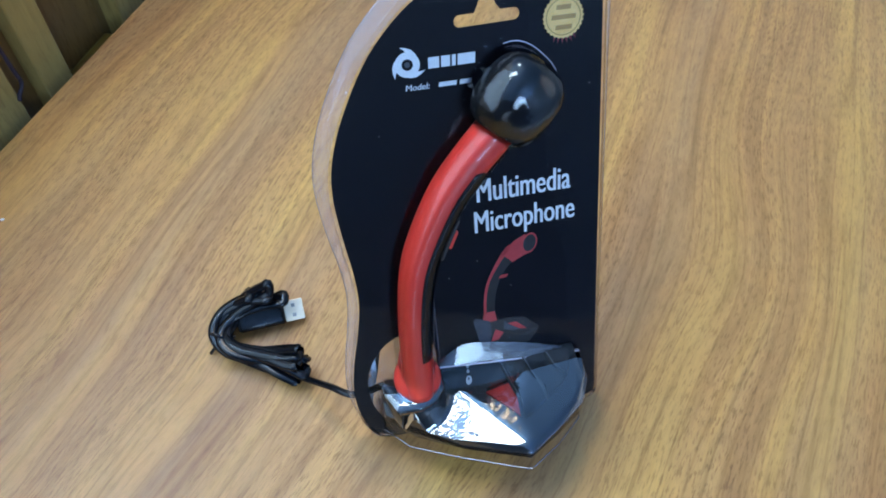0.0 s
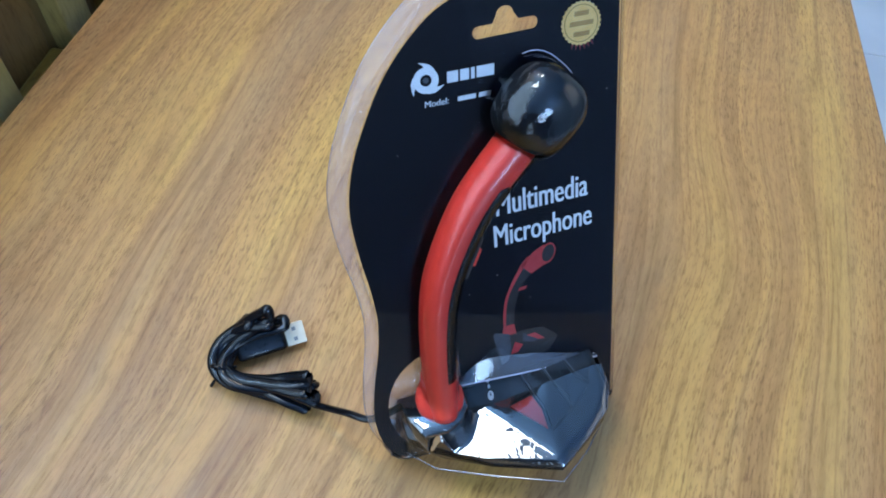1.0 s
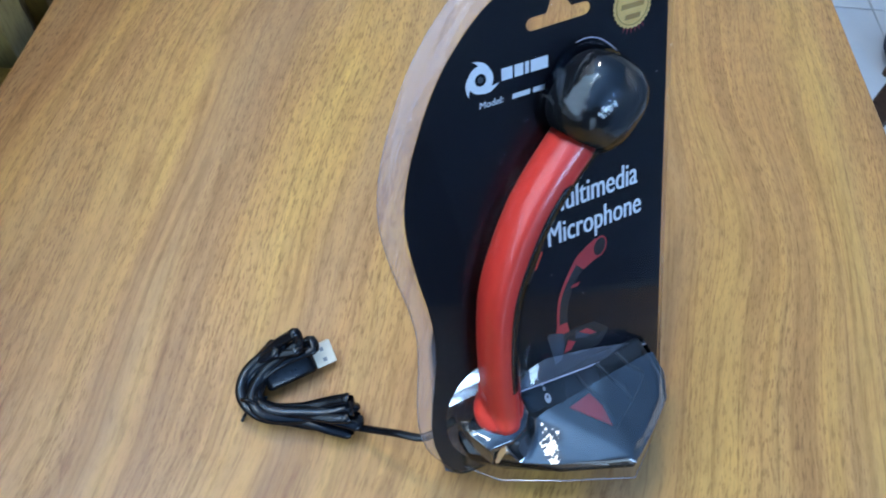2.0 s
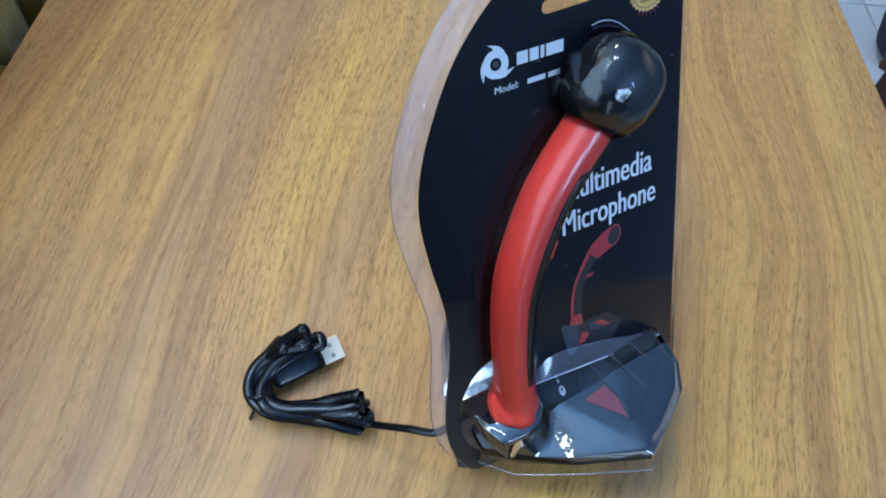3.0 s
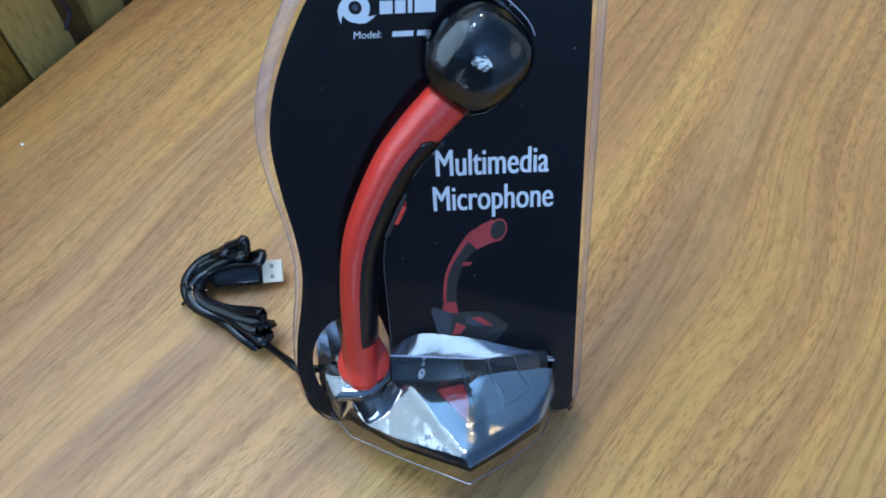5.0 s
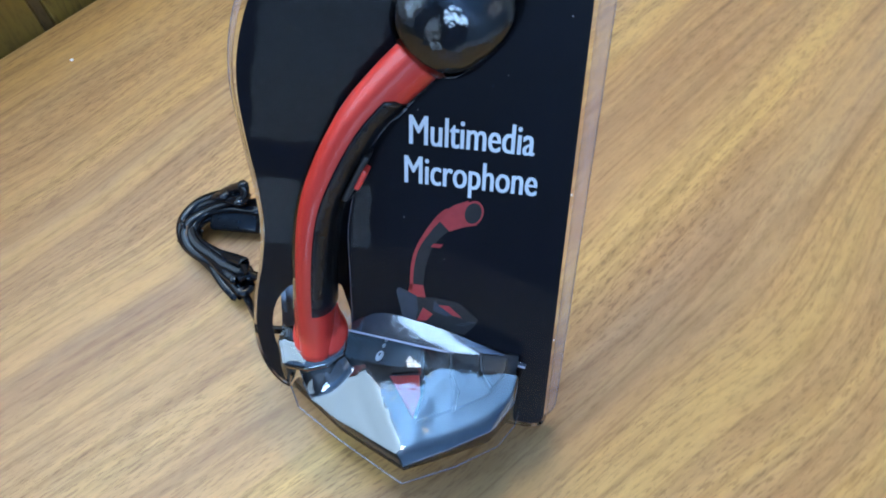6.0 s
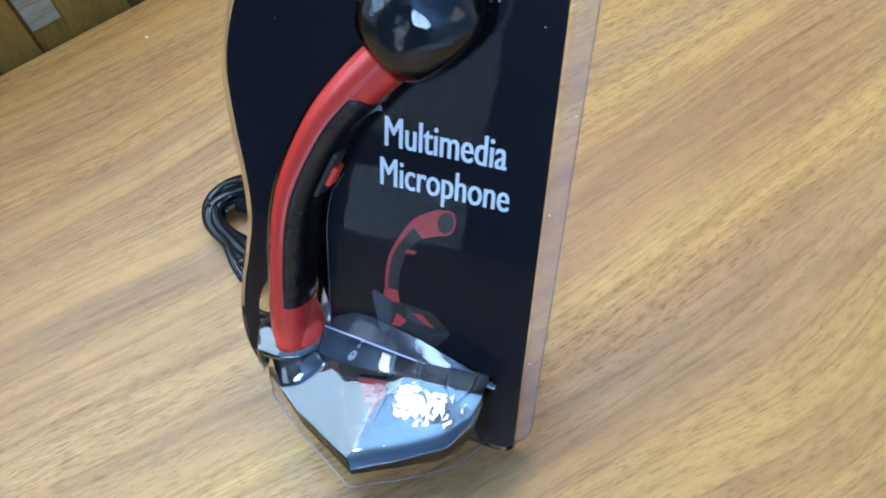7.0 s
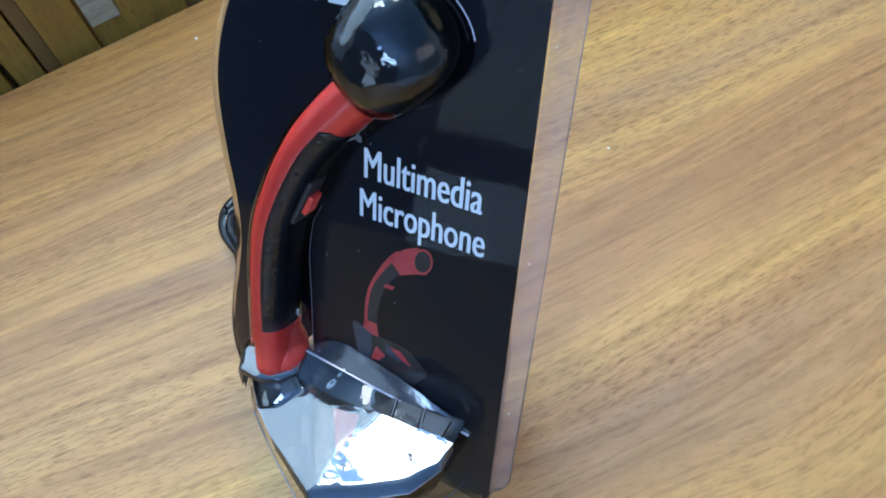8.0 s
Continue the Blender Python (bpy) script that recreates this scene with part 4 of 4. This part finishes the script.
# ---- the cable ----
def usb_cable():
    c_thing = thing("usb_cable", pose(0, 0, 0), "black usb cable tied in a bent hank on the wooden table", "cable")
    centre = [(-0.0920, 0.0045, 0.0110), (-0.1020, 0.0085, 0.0100), (-0.1135, 0.0142, 0.0092), (-0.1275, 0.0222, 0.0088), (-0.1325, 0.0323, 0.0092), (-0.1281, 0.0420, 0.0115), (-0.1162, 0.0468, 0.0165), (-0.1040, 0.0465, 0.0230)]
    mid = [np.array(p) for p in spline(centre, 4)]
    ends = [((-0.0910, 0.0072, 0.0200), (-0.1026, 0.0465, 0.0280)), ((-0.0890, 0.0054, 0.0125), (-0.0960, 0.0430, 0.0190)), ((-0.0900, -0.0015, 0.0114), (-0.1080, 0.0500, 0.0200)),
            ((-0.0945, 0.0000, 0.0055), (-0.1040, 0.0440, 0.0225)), ((-0.0960, 0.0095, 0.0065), (-0.1100, 0.0462, 0.0150)), ((-0.0930, 0.0035, 0.0160), (-0.1140, 0.0480, 0.0215))]
    rng = random.Random(7)
    for k, (near, far) in enumerate(ends):
        a, b = np.array(near) - mid[0], np.array(far) - mid[-1]
        tied = np.array((0.0020 * math.cos(k * 1.05), -0.0018 * math.cos(k * 1.05), 0.0034 * math.sin(k * 1.05)))
        phase, swing = rng.uniform(0, 6.28), rng.uniform(0.0006, 0.0014)
        out, home = [], []
        for i in range(len(mid)):
            f = i / (len(mid) - 1)
            d = mid[min(i + 1, len(mid) - 1)] - mid[max(i - 1, 0)]
            side = np.array((-d[1], d[0], 0)) / (np.hypot(d[0], d[1]) + 1e-9)
            wa, wb = max(0.0, 1 - f / 0.55) ** 1.2, max(0.0, (f - 0.5) / 0.5) ** 1.2
            c = mid[i] + a * wa + b * wb + tied * (1 - wa - wb) + side * (swing * math.sin(phase + 9 * f))
            gap = 0.0019 + 0.0012 * max(wa, wb) * math.sin(math.pi * min(1.0, 0.25 + 2.2 * min(f, 1 - f)))
            turn = phase + 5.5 * f
            v = side * (gap * math.cos(turn) + 0.0004) + np.array((0, 0, gap * math.sin(turn)))
            out.append(c + v)
            home.append(c - v)
        pts = [(p[0], p[1], max(p[2], 0.0023)) for p in spline(out + home[::-1], 3, True)]
        part("cable_loop", tube(pts + [pts[0]], 0.0029, 12, 0.62, False), CABLE, c_thing, "", True)
    lead = spline([(-0.1210, 0.0200, 0.0040), (-0.1060, 0.0085, 0.0045), (-0.0935, -0.0005, 0.0070), (-0.0860, -0.0080, 0.0125), (-0.0765, -0.0185, 0.0225), (-0.0680, -0.0265, 0.0270), (-0.0600, -0.0270, 0.0275), (-0.0500, -0.0255, 0.0280)], 6)
    part("cable_lead", tube([tuple(p) for p in lead], 0.0020, 10, 0.55), CABLE, c_thing, "", True)
    # twist tie
    ring = [np.array((-0.1345, 0.0295, 0.0085)) + np.array((0.0052 * math.cos(a) * 0.75, 0.0052 * math.cos(a) * -0.66, 0.0070 * math.sin(a))) for a in (2 * math.pi * j / 20 for j in range(21))]
    part("twist_tie", tube([tuple(p) for p in ring], 0.0010, 6, 1.0), CABLE, c_thing, "black twist tie", True)
    part("tie_end", tube([(-0.1370, 0.0290, 0.0050), (-0.1390, 0.0280, 0.0026), (-0.1410, 0.0268, 0.0012)], 0.0009, 6), CABLE, c_thing)
    part("tie_end", tube([(-0.1310, 0.0300, 0.0100), (-0.1275, 0.0310, 0.0090), (-0.1255, 0.0302, 0.0085)], 0.0008, 6), CABLE, c_thing)
    # plug: moulded grip, strain relief, steel shell with two square holes; it lies tilted on the hank
    plug = part("plug_grip", box(bmesh.new(), -0.0270, 0.0, -0.0068, 0.0068, -0.0036, 0.0036, 0.0024, 3), BLACK_PLASTIC, c_thing, "moulded black plug grip", True)
    plug.matrix_basis = pose(-0.0972, 0.0415, 0.0076, 34, 2.5, 4)
    part("strain_relief", tube([(-0.0270, 0, 0), (-0.033, 0, 0), (-0.038, 0.001, 0.0015)], lambda f: 0.0030 - 0.0012 * f, 10), BLACK_PLASTIC, plug)
    bm = bmesh.new()
    box(bm, 0.0, 0.0108, -0.0060, 0.0060, -0.00225, 0.00225, 0.0004)
    steel = part("plug_shell", bm, STEEL, plug, "bright steel plug shell")
    for y in (-0.0028, 0.0028):
        part("shell_hole", box(bmesh.new(), 0.0042, 0.0062, y - 0.0010, y + 0.0010, 0.0019, 0.0023), DULL_STEEL, steel)
    return c_thing


usb_cable()


# ---- things beyond the table's other side, low down ----
def stool():
    s = thing("stool", pose(1.03, 0.19, FLOOR_Z, 0, 0, 20), "dark brown wooden stool standing on a white tiled floor", "stool")
    part("seat", box(bmesh.new(), -0.16, 0.16, -0.16, 0.16, 0.42, 0.45, 0.006), DARK_WOOD, s)
    for x in (-0.13, 0.13):
        for y in (-0.13, 0.13):
            part("leg", box(bmesh.new(), x - 0.017, x + 0.017, y - 0.017, y + 0.017, 0, 0.42, 0.003), DARK_WOOD, s)
    return s


def bag():
    rings = []
    for h, r in ((0.0, 0.10), (0.03, 0.135), (0.09, 0.15), (0.16, 0.135), (0.21, 0.09), (0.235, 0.03)):
        rings.append([(r * (1 + 0.10 * noise.noise((math.cos(a) * 1.5, math.sin(a) * 1.5, h * 9))) * math.cos(a), 0.8 * r * (1 + 0.10 * noise.noise((math.cos(a) * 1.5, math.sin(a) * 1.5, h * 9 + 4))) * math.sin(a), h) for a in (2 * math.pi * j / 28 for j in range(28))])
    # a dark navy shape of unknown kind, given a bag-like form
    ob = new("navy_shape", mesh_of("navy_shape", loft(rings, True, True, True), NAVY, True))
    ob.matrix_basis = pose(1.56, 0.52, FLOOR_Z)
    return tagged(ob, "dark navy shape lying on the white tiled floor", "bag")


def crumb(x, y, r):
    bm = bmesh.new()
    bmesh.ops.create_icosphere(bm, subdivisions=1, radius=r)
    for v in bm.verts:
        v.co = (v.co.x * 1.3, v.co.y, v.co.z * 0.6 + 0.5 * r)
    ob = new("crumb", mesh_of("crumb", bm, INK_WHITE))
    ob.matrix_basis = pose(x, y, 0)
    return tagged(ob, "tiny white crumb lying on the wooden tabletop", "crumb")


stool()
bag()
crumb(-0.2657, 0.1519, 0.0011)
crumb(0.0334, 0.1515, 0.0006)


def hanging_cord():
    """A cord looped over the panelling's cap, its end curled."""
    x = WALL_X + 0.0105
    path = spline([(WALL_X - 0.010, 0.107, 0.1845), (x + 0.002, 0.107, 0.1825), (x + 0.002, 0.1075, 0.160), (x, 0.108, 0.080),
                   (x, 0.110, 0.024), (x, 0.1112, 0.0120), (x, 0.1092, 0.0070), (x, 0.1040, 0.0035), (x, 0.1020, 0.0000)], 5)
    ob = new("cord", mesh_of("cord", tube([tuple(p) for p in path], 0.0015, 8), VIOLET_CORD, True))
    ob.matrix_basis = TABLE
    return tagged(ob, "thin dark violet cord hanging down the wooden panelling", "cord")


hanging_cord()


def ceiling_lamp(x, y, z, radius, bowl):
    l = thing("ceiling_lamp", pose(x, y, CEIL_Z), "unseen white pendant lamp holder hanging from the ceiling", "lamp", "ceiling lamps")
    drop = z + radius - CEIL_Z + 0.004
    rings = [[(r * math.cos(a), r * math.sin(a), h) for a in (2 * math.pi * j / 24 for j in range(24))] for h, r in ((0, 0.05), (-0.012, 0.048), (-0.02, 0.006), (drop + 0.05, 0.006), (drop + 0.045, 0.022), (drop, 0.024))]
    part("holder", loft(rings, True, True, True), FRAME_WHITE, l)
    # the bowl lamp is an added uplight that brightens the ceiling for reflections
    if bowl:
        low = z - CEIL_Z - radius
        rings = [[(r * math.cos(a), r * math.sin(a), h) for a in (2 * math.pi * j / 32 for j in range(32))] for h, r in ((low + 0.022, 0.056), (low + 0.004, 0.044), (low - 0.008, 0.020), (low - 0.010, 0.002), (low - 0.013, 0.020), (low, 0.047), (low + 0.022, 0.059))]
        part("bowl", loft(rings, True, False, False), FRAME_WHITE, l, "added opaque white bowl that throws fill light at the ceiling", True)
    else:
        top = z - CEIL_Z
        rings = [[(r * math.cos(a), r * math.sin(a), h) for a in (2 * math.pi * j / 32 for j in range(32))] for h, r in ((top + 0.13, 0.026), (top + 0.10, 0.085), (top - 0.01, 0.160), (top - 0.012, 0.156), (top + 0.097, 0.081), (top + 0.126, 0.022))]
        part("shade", loft(rings, True, False, False), FRAME_WHITE, l, "opaque white shade that throws the light down", True)
    return l


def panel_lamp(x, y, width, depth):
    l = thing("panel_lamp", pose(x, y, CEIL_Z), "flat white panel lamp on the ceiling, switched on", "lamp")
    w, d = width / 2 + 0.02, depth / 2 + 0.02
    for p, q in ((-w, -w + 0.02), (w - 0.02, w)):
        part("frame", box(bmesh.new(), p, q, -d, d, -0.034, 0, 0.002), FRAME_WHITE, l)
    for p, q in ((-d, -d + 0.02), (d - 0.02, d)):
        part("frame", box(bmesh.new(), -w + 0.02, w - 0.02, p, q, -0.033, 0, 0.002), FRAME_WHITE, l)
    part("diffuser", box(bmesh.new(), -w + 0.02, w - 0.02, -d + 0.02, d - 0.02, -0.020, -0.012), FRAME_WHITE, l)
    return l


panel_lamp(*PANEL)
for ((x, y, z), radius, watts, tone), bowl in zip(LAMPS, BOWL):
    ceiling_lamp(x, y, z, radius, bowl)


# ---- floor tiles ----
def floor_tiles():
    me = mesh_of("tile", box(bmesh.new(), -0.1985, 0.1985, -0.1985, 0.1985, -0.004, 0.0, 0.0015, 1), TILE)
    for i in range(-3, 7):
        for j in range(-6, 6):
            x, y = 0.03 + i * 0.4, j * 0.4
            if x - 0.2 < WEST_X - 0.02 or x + 0.2 > 2.6 or y - 0.2 < -2.4 or y + 0.2 > 2.3:
                continue
            ob = new("tile", me)
            ob.parent = floor
            ob.location = (x, y, FLOOR_Z)


floor_tiles()
